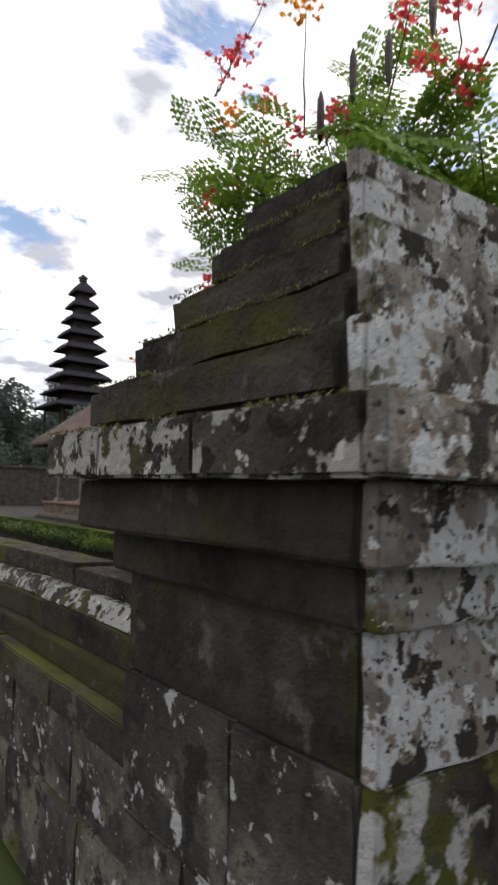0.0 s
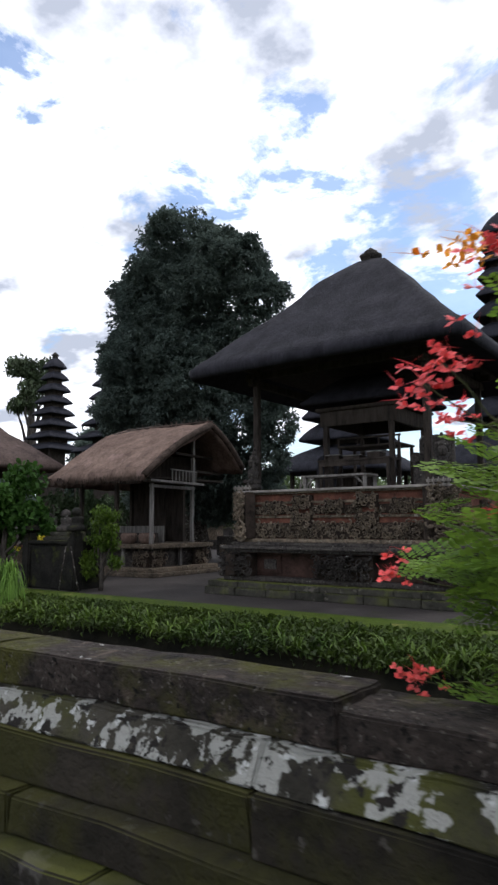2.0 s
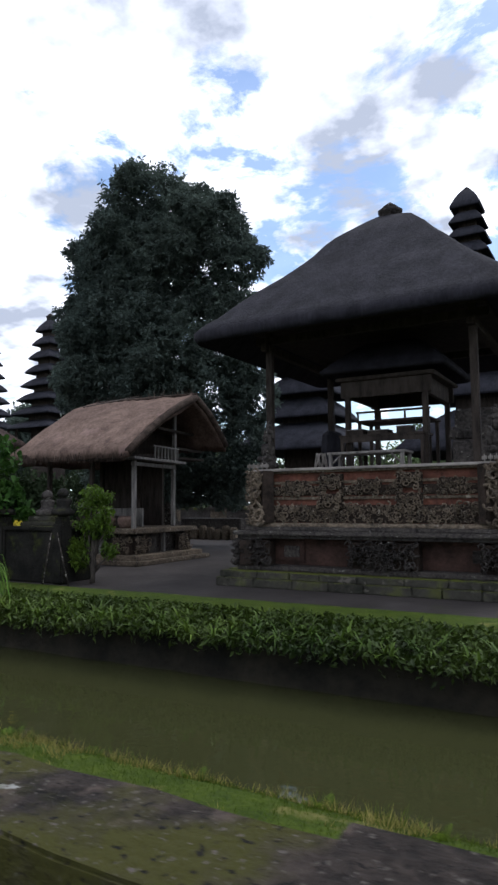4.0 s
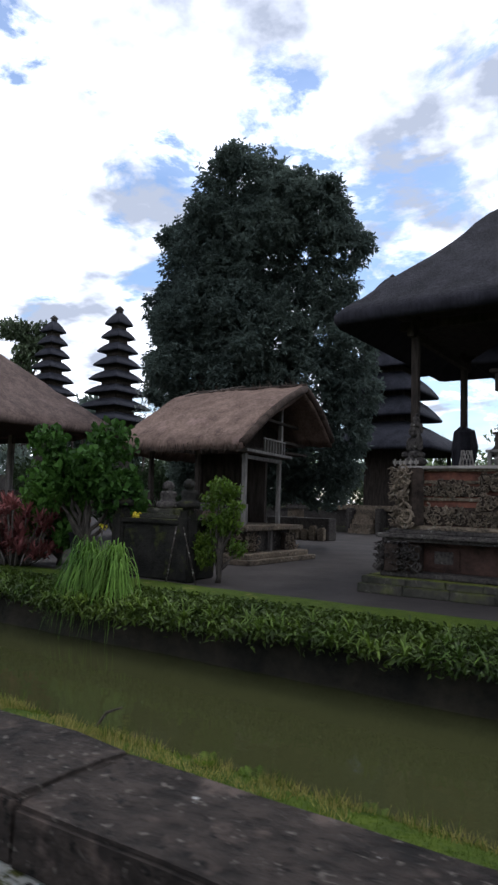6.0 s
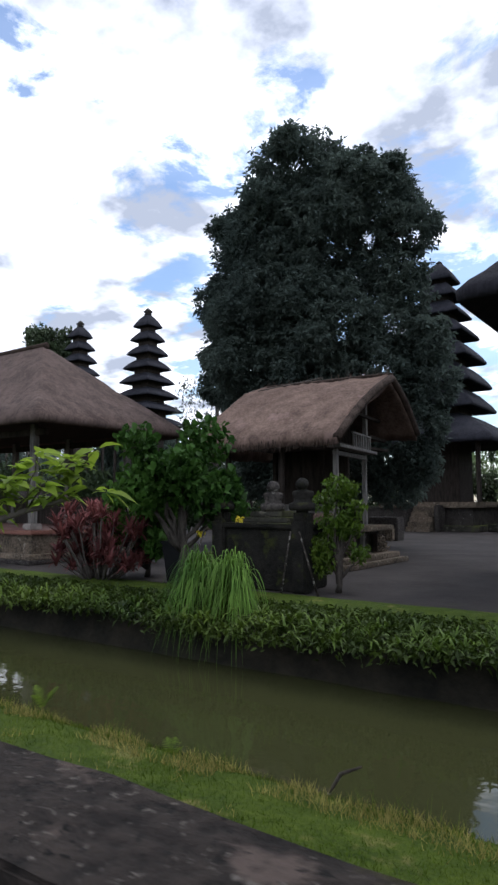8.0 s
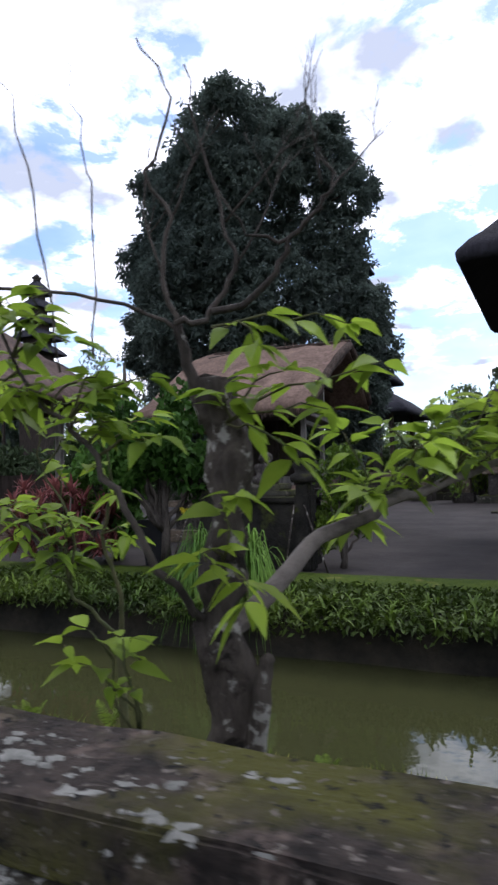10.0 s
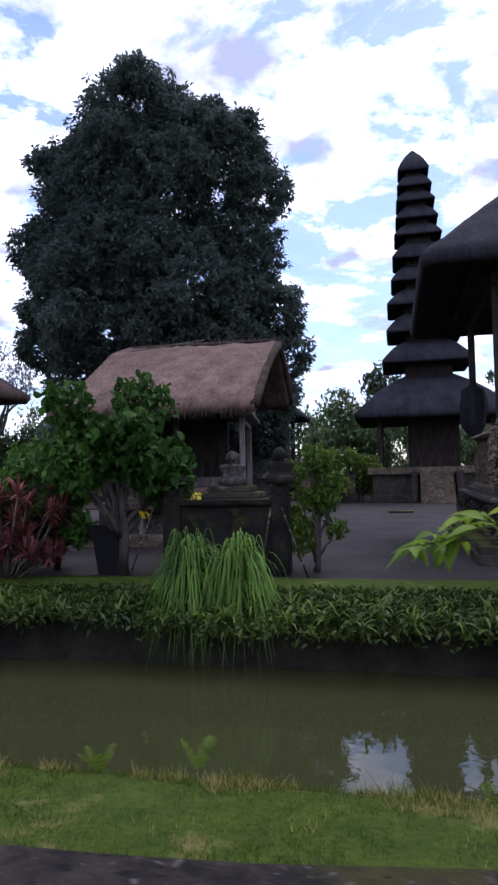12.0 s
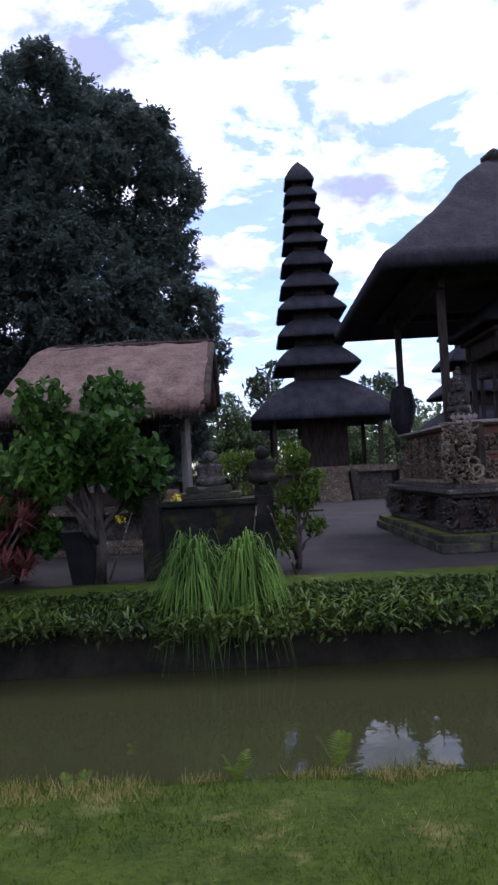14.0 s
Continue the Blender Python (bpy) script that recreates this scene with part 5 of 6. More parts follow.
def whorls(centres, per, length, width, rng):
    """Sprays of hanging leaves, each spray spreading from one centre."""
    c = np.repeat(centres, per, axis=0)
    n = len(c)
    d = rng.normal(size=(n, 3))
    d[:, 2] = d[:, 2] * 0.7 - 0.25
    d /= np.linalg.norm(d, axis=1)[:, None]
    s = np.cross(d, rng.normal(size=(n, 3)) + np.array([0, 0, 2.0]))
    s /= np.linalg.norm(s, axis=1)[:, None] + 1e-9
    ln = length * rng.uniform(0.6, 1.3, n)[:, None]
    base = c + d * ln * 0.15
    tip = base + d * ln - np.array([0, 0, 0.14]) * ln
    mid = base + d * ln * 0.5
    verts = np.stack([base, mid + s * width * 0.5, tip, mid - s * width * 0.5], 1).reshape(-1, 3)
    k = np.arange(n)[:, None] * 4
    return verts, np.concatenate([k + [0, 1, 2], k + [0, 2, 3]], 0)


BIG = [(-18.6, 20.6, 12.45, 2.05), (-17.1, 20.5, 11.6, 1.55), (-19.9, 20.6, 11.3, 1.85), (-15.7, 20.6, 11.1, 1.35), (-14.9, 20.6, 9.9, 1.15), (-21.2, 20.6, 10.8, 1.45), (-20.2, 20.2, 9.8, 2.1),
       (-18.2, 20.0, 10.0, 2.2), (-22.3, 20.5, 8.6, 1.2), (-21.0, 20.2, 7.9, 1.8), (-21.5, 20.3, 6.4, 1.3), (-22.2, 20.5, 5.5, 0.95), (-18.9, 19.5, 7.9, 2.1), (-17.2, 19.6, 6.9, 1.9), (-19.8, 19.5, 5.9, 2.0),
       (-15.3, 20.3, 6.7, 1.05), (-14.4, 20.5, 6.1, 0.95), (-14.2, 20.6, 4.9, 0.95), (-14.5, 20.6, 3.7, 0.9), (-14.8, 20.7, 2.6, 0.85), (-15.8, 20.0, 5.2, 1.5), (-17.6, 19.8, 5.0, 1.8), (-16.4, 20.0, 3.5, 1.4),
       (-21.0, 20.5, 4.5, 1.4), (-19.0, 21.0, 3.6, 1.8), (-17.4, 21.2, 2.4, 1.3), (-19.6, 21.4, 2.2, 1.4), (-21.6, 21.5, 2.6, 1.3), (-15.6, 21.2, 2.0, 0.9)]
rr = random.Random(21)
BIG = [(x + (0.4 if x < -19.5 else -0.08), y, z, r * 0.92) for x, y, z, r in BIG]
LOBES = list(BIG)
for x, y, z, r in BIG:
    for _ in range(4):
        a, e = rr.uniform(0, 6.28), rr.uniform(-0.6, 1.2)
        LOBES.append((x + r * 0.85 * math.cos(a) * math.cos(e), y + r * math.sin(a) * math.cos(e), z + r * math.sin(e) * 0.8, r * rr.uniform(0.26, 0.40)))


def large_tree():
    t = thing("large_tree", "huge dense dark green broadleaf tree behind the thatched pavilion", "tree")
    rng = random.Random(11)
    tube("trunk", [(-18.4, 21.0, 0), (-18.5, 20.9, 2), (-18.4, 20.8, 5), (-18.6, 20.6, 8.5), (-18.8, 20.6, 11.5)], [0.75, 0.55, 0.45, 0.3, 0.1], BARK, t, 9)
    for a, b, r in (((-18.4, 20.8, 4), (-15.2, 20.4, 8), 0.25), ((-18.4, 20.8, 4.2), (-22.0, 20.4, 8), 0.25), ((-18.5, 20.6, 6), (-16, 20.6, 11), 0.2), ((-18.4, 20.7, 3), (-20.2, 19.8, 6), 0.2), ((-18.5, 20.6, 7), (-21, 20.6, 10.8), 0.18), ((-18.4, 20.7, 3.4), (-16, 20, 6), 0.18), ((-16.6, 20.5, 9.2), (-14.9, 20.6, 9.9), 0.08)):
        tube("limb", bend(a, b, 0.0, 0.04 * (Vector(b) - Vector(a)).length, 6, rng), [r * (1 - 0.13 * k) for k in range(7)], BARK, t, 6)
    nrng = np.random.default_rng(11)
    v, f = whorls(np.concatenate([shell(LOBES, 30000, nrng, 0.55, 0.12), shell([(-15.2, 20.6, 8.5, 1.0), (-16.5, 20.7, 8.7, 1.1), (-15.0, 20.6, 7.7, 0.8)], 950, nrng, 0.3)]), 11, 0.175, 0.075, nrng)
    tagged(piece("crown", fast_mesh("crown", v, f, LEAF_TREE_HAZE), t), kind="stuff")


large_tree()


def small_tree(name, label, x, y, h, spread, count, size, leaf, seed, low=0.35, ratio=0.45):
    rng = random.Random(seed)
    lobes = [(x + rng.uniform(-0.6, 0.6) * spread, y + rng.uniform(-0.5, 0.5) * spread, h * rng.uniform(low + 0.12, 0.93), spread * rng.uniform(0.25, 0.45)) for _ in range(15)]
    limbs = [((x, y, h * low * 0.6), (l[0], l[1], l[2]), 0.018 * h) for l in lobes[:9]]
    return tree(name, label, ([(x, y, 0), (x + 0.03, y, h * low * 0.6), (x - 0.02, y, h * 0.6)], [0.03 * h, 0.024 * h, 0.01 * h]), limbs, lobes, count, size, leaf, seed, category="bush", inner=0.3, ratio=ratio)


small_tree("leafy_bush", "bright green round leaved bush on a leaning trunk", -15.0, 10.2, 2.72, 1.12, 4600, 0.125, LEAF_BUSH, 31, low=0.34, ratio=0.72)
small_tree("leafy_bush", "dark green bush behind the crimson plant", -16.3, 10.7, 2.05, 0.95, 4200, 0.12, LEAF_BUSH, 32, low=0.12, ratio=0.6)
small_tree("slender_shrub", "slender yellow green shrub at the pavement edge", -12.3, 10.75, 1.85, 0.60, 2600, 0.085, LEAF_LIME, 33, low=0.12)


def crimson_plant(x, y, h, spread, seed):
    rng = random.Random(seed)
    p = thing("crimson_plant", "crimson long leaved cordyline plant growing by the verge", "plant")
    roots, tips = [], []
    for _ in range(84):
        a, r = rng.uniform(0, 6.28), spread * rng.uniform(0.05, 0.75) ** 0.7
        head = Vector((x + r * math.cos(a), y + r * math.sin(a) * 0.8, h * rng.uniform(0.16, 0.86)))
        tube("stem", bend((x + r * 0.3 * math.cos(a), y + r * 0.3 * math.sin(a), 0), head, 0, 0.02, 4, rng), [0.014] * 5, TWIG, p, 5)
        for _ in range(26):
            b, e = rng.uniform(0, 6.28), rng.uniform(-0.5, 1.2)
            ln = rng.uniform(0.20, 0.34)
            roots.append(head + Vector((0, 0, rng.uniform(-0.10, 0.04))))
            tips.append(head + Vector((math.cos(b) * math.cos(e), math.sin(b) * math.cos(e), math.sin(e))) * ln)
    v, f = ribbons_data(roots, tips, 0.055, 0.03, rng, 3)
    tagged(piece("leaves", fast_mesh("leaves", v, f, LEAF_RED), p), kind="stuff")


crimson_plant(-16.75, 9.95, 1.48, 1.22, 41)


def grass_clump(x, y, z, seed, n, reach, label):
    rng = random.Random(seed)
    g = thing("grass_clump", label, "grass", kind="stuff")
    roots, tips = [], []
    for _ in range(n):
        a = rng.uniform(0, 6.28)
        r = rng.uniform(0, 0.15)
        root = Vector((x + r * math.cos(a), y + r * math.sin(a) * 0.7, z))
        b = rng.uniform(0, 6.28)
        ln = reach * rng.uniform(0.25, 1.0)
        tips.append(root + Vector((math.cos(b) * ln, math.sin(b) * ln * 0.8 - 0.18, -0.78 * (ln / reach) ** 1.4 + rng.uniform(-0.10, 0.22))))
        roots.append(root)
    v, f = ribbons_data(roots, tips, 0.020, 0.60, rng, 11)
    piece("blades", fast_mesh("blades", v, f, STRAP), g)


grass_clump(-13.62, 9.0, 0.0, 51, 380, 0.80, "large clump of long arching green grass over the bank")
grass_clump(-13.0, 9.0, 0.0, 52, 320, 0.72, "large clump of long arching green grass over the bank")


def hedge():
    rng = np.random.default_rng(61)
    h = thing("bank_hedge", "clipped dense green hedge and ground cover along the canal bank", "hedge", kind="stuff")
    n = 62000
    x = rng.uniform(-34, 3, n)
    s = rng.uniform(0, 1, n) ** 0.85
    y = 8.16 + s * 1.24
    lump = np.array([noise.noise(Vector((a * 0.9, b * 1.4, 2))) + 0.5 * noise.noise(Vector((a * 3.1, b * 3.1, 7))) for a, b in zip(x, y)])
    top = -0.18 + 0.23 * s ** 0.8 + lump * 0.09 * (1 - s * 0.75)
    z = top - rng.uniform(0, 0.10, n) - (rng.uniform(0, 1, n) < 0.12) * (1 - s) * 0.10
    v, f = leaves_data(np.stack([x, y, z], 1), 0.085, 0.038, rng, droop=0.15)
    piece("leaves", fast_mesh("hedge_leaves", v, f, LEAF_HEDGE), h)
    r2 = random.Random(62)
    roots, tips = [], []
    for _ in range(420):
        cx, cy = r2.uniform(-26, 1), r2.uniform(8.16, 8.8)
        cz = -0.18 + 0.17 * (cy - 8.15) + 0.02
        for _ in range(7):
            a = r2.uniform(0, 6.28)
            ln = r2.uniform(0.09, 0.22)
            roots.append((cx, cy, cz))
            tips.append((cx + ln * math.cos(a), cy + ln * math.sin(a) - 0.03, cz + r2.uniform(-0.10, 0.16)))
    v, f = ribbons_data(roots, tips, 0.034, 0.04, r2, 3)
    piece("strap_leaves", fast_mesh("hedge_straps", v, f, LEAF_STRAP), h)


hedge()


def lawn_grass():
    rng = np.random.default_rng(71)
    g = thing("lawn_grass", "short mown green grass blades on the bank", "grass", kind="stuff")

    def blades(n, xr, yr, hgt, wid, mat, name, bunch=None):
        x, y = rng.uniform(*xr, n), rng.uniform(*yr, n)
        if bunch is not None:
            keep = np.array([noise.noise(Vector((a * 2.2, b * 2.2, 11))) for a, b in zip(x, y)]) > bunch
            x, y = x[keep], y[keep]
            n = len(x)
        z = np.array([lawn_z(b) for b in y]) - 0.012
        z -= np.clip(y - 5.0, 0, 1) * 0.8
        a = rng.uniform(0, 2 * np.pi, n)
        hh = hgt * rng.uniform(0.5, 1.4, n)
        lean = rng.normal(size=(n, 2)) * 0.45 * hh[:, None]
        p0 = np.stack([x - np.cos(a) * wid, y - np.sin(a) * wid, z], 1)
        p1 = np.stack([x + np.cos(a) * wid, y + np.sin(a) * wid, z], 1)
        p2 = np.stack([x + lean[:, 0], y + lean[:, 1], z + hh], 1)
        v = np.stack([p0, p1, p2], 1).reshape(-1, 3)
        f = np.arange(3 * n).reshape(-1, 3)
        piece(name, fast_mesh(name, v, f, mat), g)

    blades(150000, (-16.5, 0.5), (1.95, 5.1), 0.035, 0.0028, BLADE, "green_blades")
    blades(26000, (-22, 1), (4.72, 5.16), 0.065, 0.003, DRY, "dry_fringe", -0.05)
    blades(9000, (-22, 1), (4.85, 5.14), 0.10, 0.003, BLADE, "green_fringe", 0.1)
    blades(9000, (-22, 1), (4.0, 5.0), 0.05, 0.003, DRY, "dry_blades", 0.15)


lawn_grass()


def fern(x, y, z, size, seed, n=6):
    rng = random.Random(seed)
    p = thing("fern", "small pale green fern at the canal edge", "fern", "ferns at the canal edge")
    centres = []
    verts, faces = [], []
    for k in range(n):
        a = rng.uniform(0, 6.28)
        d = Vector((math.cos(a) * 0.5, math.sin(a) * 0.5, rng.uniform(0.7, 1.3))).normalized()
        s = d.cross(Vector((0, 0, 1))).normalized()
        for j in range(1, 13):
            q = Vector((x, y, z)) + d * size * j / 12 + Vector((0, 0, -0.25 * size * (j / 12) ** 2))
            w = size * 0.28 * math.sin(math.pi * (0.12 + 0.85 * j / 13))
            for side_ in (-1, 1):
                i = len(verts)
                verts += [q, q + s * side_ * w + d * w * 0.3, q + d * size * 0.05]
                faces.append((i, i + 1, i + 2))
    piece("fronds", fast_mesh("fronds", np.array([tuple(v) for v in verts]), faces, LEAF_LIME), p)


for k, (x, y, s) in enumerate(((-8.15, 4.95, 0.24), (-7.8, 5.0, 0.22), (-13.05, 5.2, 0.24), (-12.45, 5.35, 0.27), (-6.1, 5.0, 0.22), (-5.2, 5.05, 0.2), (-4.5, 5.0, 0.22), (-7.0, 4.98, 0.2), (-14.0, 5.1, 0.2), (-10.7, 5.1, 0.2))):
    fern(x, y, lawn_z(y) - 0.12, s, 80 + k)
drift = thing("floating_stick", "dark bent stick with leaves at the canal edge", "stick")
tube("stick", [(-9.56, 5.28, -0.50), (-9.48, 5.36, -0.34), (-9.36, 5.42, -0.29)], [0.010, 0.014, 0.008], BARK, drift)


def feather_bush():
    """A tall shrub of twice-feathered leaves with scarlet flowers, close behind the wall."""
    rng = random.Random(91)
    bush = thing("flowering_shrub", "tall feathery green shrub with scarlet and orange flowers behind the wall", "shrub")
    root = Vector((-0.55, 2.75, -0.1))
    heads = []
    while len(heads) < 100:
        y = rng.uniform(1.98, 3.0)
        left = -1.40 - (y - 2.0) * 0.56
        x = left + (1.1 - left) * rng.uniform(0, 1) ** 1.5
        top = 1.85 if x < -1.4 else 2.1 if x < -1.2 else 2.42 if rng.random() < 0.94 else 2.75
        z = rng.uniform(0.85, top)
        if y < 2.42 and -0.66 < x < 0.5 and z < 2.1:
            continue
        heads.append(Vector((x, y, z)))
    heads += [Vector((rng.uniform(-1.12, -0.35), rng.uniform(1.95, 2.25), rng.uniform(2.08, 2.55))) for _ in range(7)]
    heads += [Vector(q) for q in [(-1.23, 2.04, 2.95), (-1.13, 2.04, 2.5), (-0.9, 2.04, 2.61), (-0.7, 2.04, 2.61), (-0.5, 2.04, 2.44), (-0.96, 2.04, 2.47), (-0.22, 2.04, 2.42), (-0.08, 2.04, 2.27), (-0.12, 2.04, 2.44)]]
    heads += [Vector((-0.75, 2.5, 3.15)), Vector((-0.9, 2.6, 2.95)), Vector((0.5, 2.2, 2.75)), Vector((-0.3, 2.0, 2.3)), Vector((0.0, 2.05, 2.25))]
    for h_ in heads[::3]:
        mid = root.lerp(h_, 0.45) + Vector((rng.uniform(-0.15, 0.15), 0.25, 0.15))
        tube("branch", [root, root.lerp(mid, 0.5), mid, mid.lerp(h_, 0.5), h_], [0.010, 0.008, 0.006, 0.004, 0.002], STEM, bush, 5)
    verts, faces, stalk = [], [], []
    for h_ in heads:
        for _ in range(11 if h_.z < 2.2 else 9):
            back = rng.uniform(0, 0.22)
            base = h_.lerp(root, back * 0.6) + Vector((rng.uniform(-0.14, 0.14), rng.uniform(-0.12, 0.12), rng.uniform(-0.14, 0.1)))
            a = rng.uniform(0, 6.28)
            d = Vector((math.cos(a), math.sin(a), rng.uniform(-0.25, 0.45))).normalized()
            ln = rng.uniform(0.13, 0.23)
            up = d.cross(Vector((-d.y, d.x, 0.0)).normalized())
            up = (up + Vector((rng.gauss(0, 0.45), rng.gauss(0, 0.45), rng.gauss(0, 0.3)))).normalized()
            up = (up - d * up.dot(d)).normalized()
            s = d.cross(up).normalized()
            stalk.append(tube_data([base, base + d * ln * 0.5 + Vector((0, 0, 0.02)), base + d * ln], [0.0022, 0.0018, 0.001], 3))
            for j in range(1, 7):
                q = base + d * ln * j / 6
                pl = ln * 0.52 * math.sin(math.pi * (0.25 + 0.55 * j / 7))
                for side_ in (-1, 1):
                    e = (s * side_ + d * 0.55 + Vector((0, 0, -0.15))).normalized()
                    w = e.cross(up).normalized()
                    m_ = 6
                    for i in range(1, m_):
                        c = q + e * pl * i / m_
                        for s2 in (-1, 1):
                            k = len(verts)
                            lw, ll = pl * 0.075, ln * rng.uniform(0.085, 0.115)
                            tip = c + (w * s2 + e * 0.35 + up * rng.uniform(-0.3, 0.3)) * ll
                            verts += [c, c.lerp(tip, 0.3) + e * lw, c.lerp(tip, 0.78) + e * lw * 0.85, tip, c.lerp(tip, 0.78) - e * lw * 0.85, c.lerp(tip, 0.3) - e * lw]
                            faces += [(k, k + 1, k + 5), (k + 1, k + 2, k + 4), (k + 1, k + 4, k + 5), (k + 2, k + 3, k + 4)]
    v, f = gather(stalk)
    tagged(piece("stalk_tangle", mesh_of("stalk_tangle", v, f, STEM), bush), kind="stuff")
    tagged(piece("foliage", fast_mesh("foliage", np.array([tuple(p) for p in verts]), faces, LEAF_FERN), bush), kind="stuff")
    blooms = [(-1.04, 2.02, 2.99), (-0.68, 2.02, 2.9), (-0.89, 2.02, 2.72), (-0.55, 2.02, 2.51), (-0.19, 2.02, 2.5), (-0.09, 2.02, 2.4), (-1.65, 2.15, 1.97), (-1.60, 2.12, 1.93), (-1.70, 2.1, 1.74), (-1.74, 2.12, 1.70), (-1.43, 2.32, 2.06), (-1.5, 2.4, 2.1), (-1.36, 2.3, 2.1), (-1.76, 2.39, 1.66), (-2.09, 2.73, 1.29), (-1.94, 2.52, 1.03), (-1.53, 2.57, 1.18),
              (-1.1, 2.0, 2.95), (-0.85, 2.0, 3.08), (-0.25, 2.0, 2.66), (-0.12, 2.02, 2.6), (-1.0, 1.97, 2.7), (-0.75, 2.05, 2.55), (-0.95, 1.95, 2.42), (-1.3, 2.1, 2.22), (-1.55, 2.2, 1.36), (0.05, 2.05, 2.62), (-1.25, 2.05, 2.5), (-1.7, 2.6, 1.45)]
    for n, (x, y, z) in enumerate(blooms):
        if x < -1.3:
            x, y = x + 0.07, y - 0.12
        spot = Vector((x, y, z))
        near = min(heads, key=lambda q: (q - spot).length)
        tube("flower_stalk", bend(near - Vector((0, 0, 0.05)), spot, -0.02, 0.008, 5, rng), [0.003, 0.003, 0.0026, 0.0022, 0.0018, 0.0014], STEM, bush, 5)
        pv, pf = [], []
        for _ in range(14):
            c = Vector((x, y, z)) + Vector((rng.gauss(0, 0.03), rng.gauss(0, 0.03), rng.gauss(0, 0.025)))
            for j in range(5):
                a = rng.uniform(0, 6.28)
                d = Vector((math.cos(a), math.sin(a), rng.uniform(-0.3, 0.7))).normalized()
                s = d.orthogonal().normalized()
                r = rng.uniform(0.009, 0.016)
                k = len(pv)
                pv += [c, c + d * r + s * r * 0.6, c + d * r * 1.7, c + d * r - s * r * 0.6]
                pf += [(k, k + 1, k + 2), (k, k + 2, k + 3)]
            tip = c + Vector((rng.uniform(-0.06, 0.06), rng.uniform(-0.06, 0.06), rng.uniform(-0.01, 0.05)))
            k = len(pv)
            pv += [c, c + Vector((0.002, 0, 0.002)), tip]
            pf.append((k, k + 1, k + 2))
        piece("flower", fast_mesh("flower", np.array([tuple(p) for p in pv]), pf, PETAL_GOLD if n % 5 == 1 else PETAL), bush)["kind"] = "stuff"
    for x, y, z in ((-0.45, 2.0, 2.62), (-0.32, 2.0, 2.60), (-0.58, 2.0, 2.56), (-0.18, 2.0, 2.66), (-0.85, 2.0, 2.46), (-1.15, 2.15, 2.4)):
        v, f = loft_data([[Vector((x + r * math.cos(a * 1.0472) * 0.35, y + r * math.sin(a * 1.0472), z - hgt)) for a in range(6)] for r, hgt in ((0.003, -0.03), (0.013, 0.0), (0.014, 0.07), (0.010, 0.11), (0.002, 0.13))])
        piece("seed_pod", mesh_of("seed_pod", v, f, POD), bush)


feather_bush()


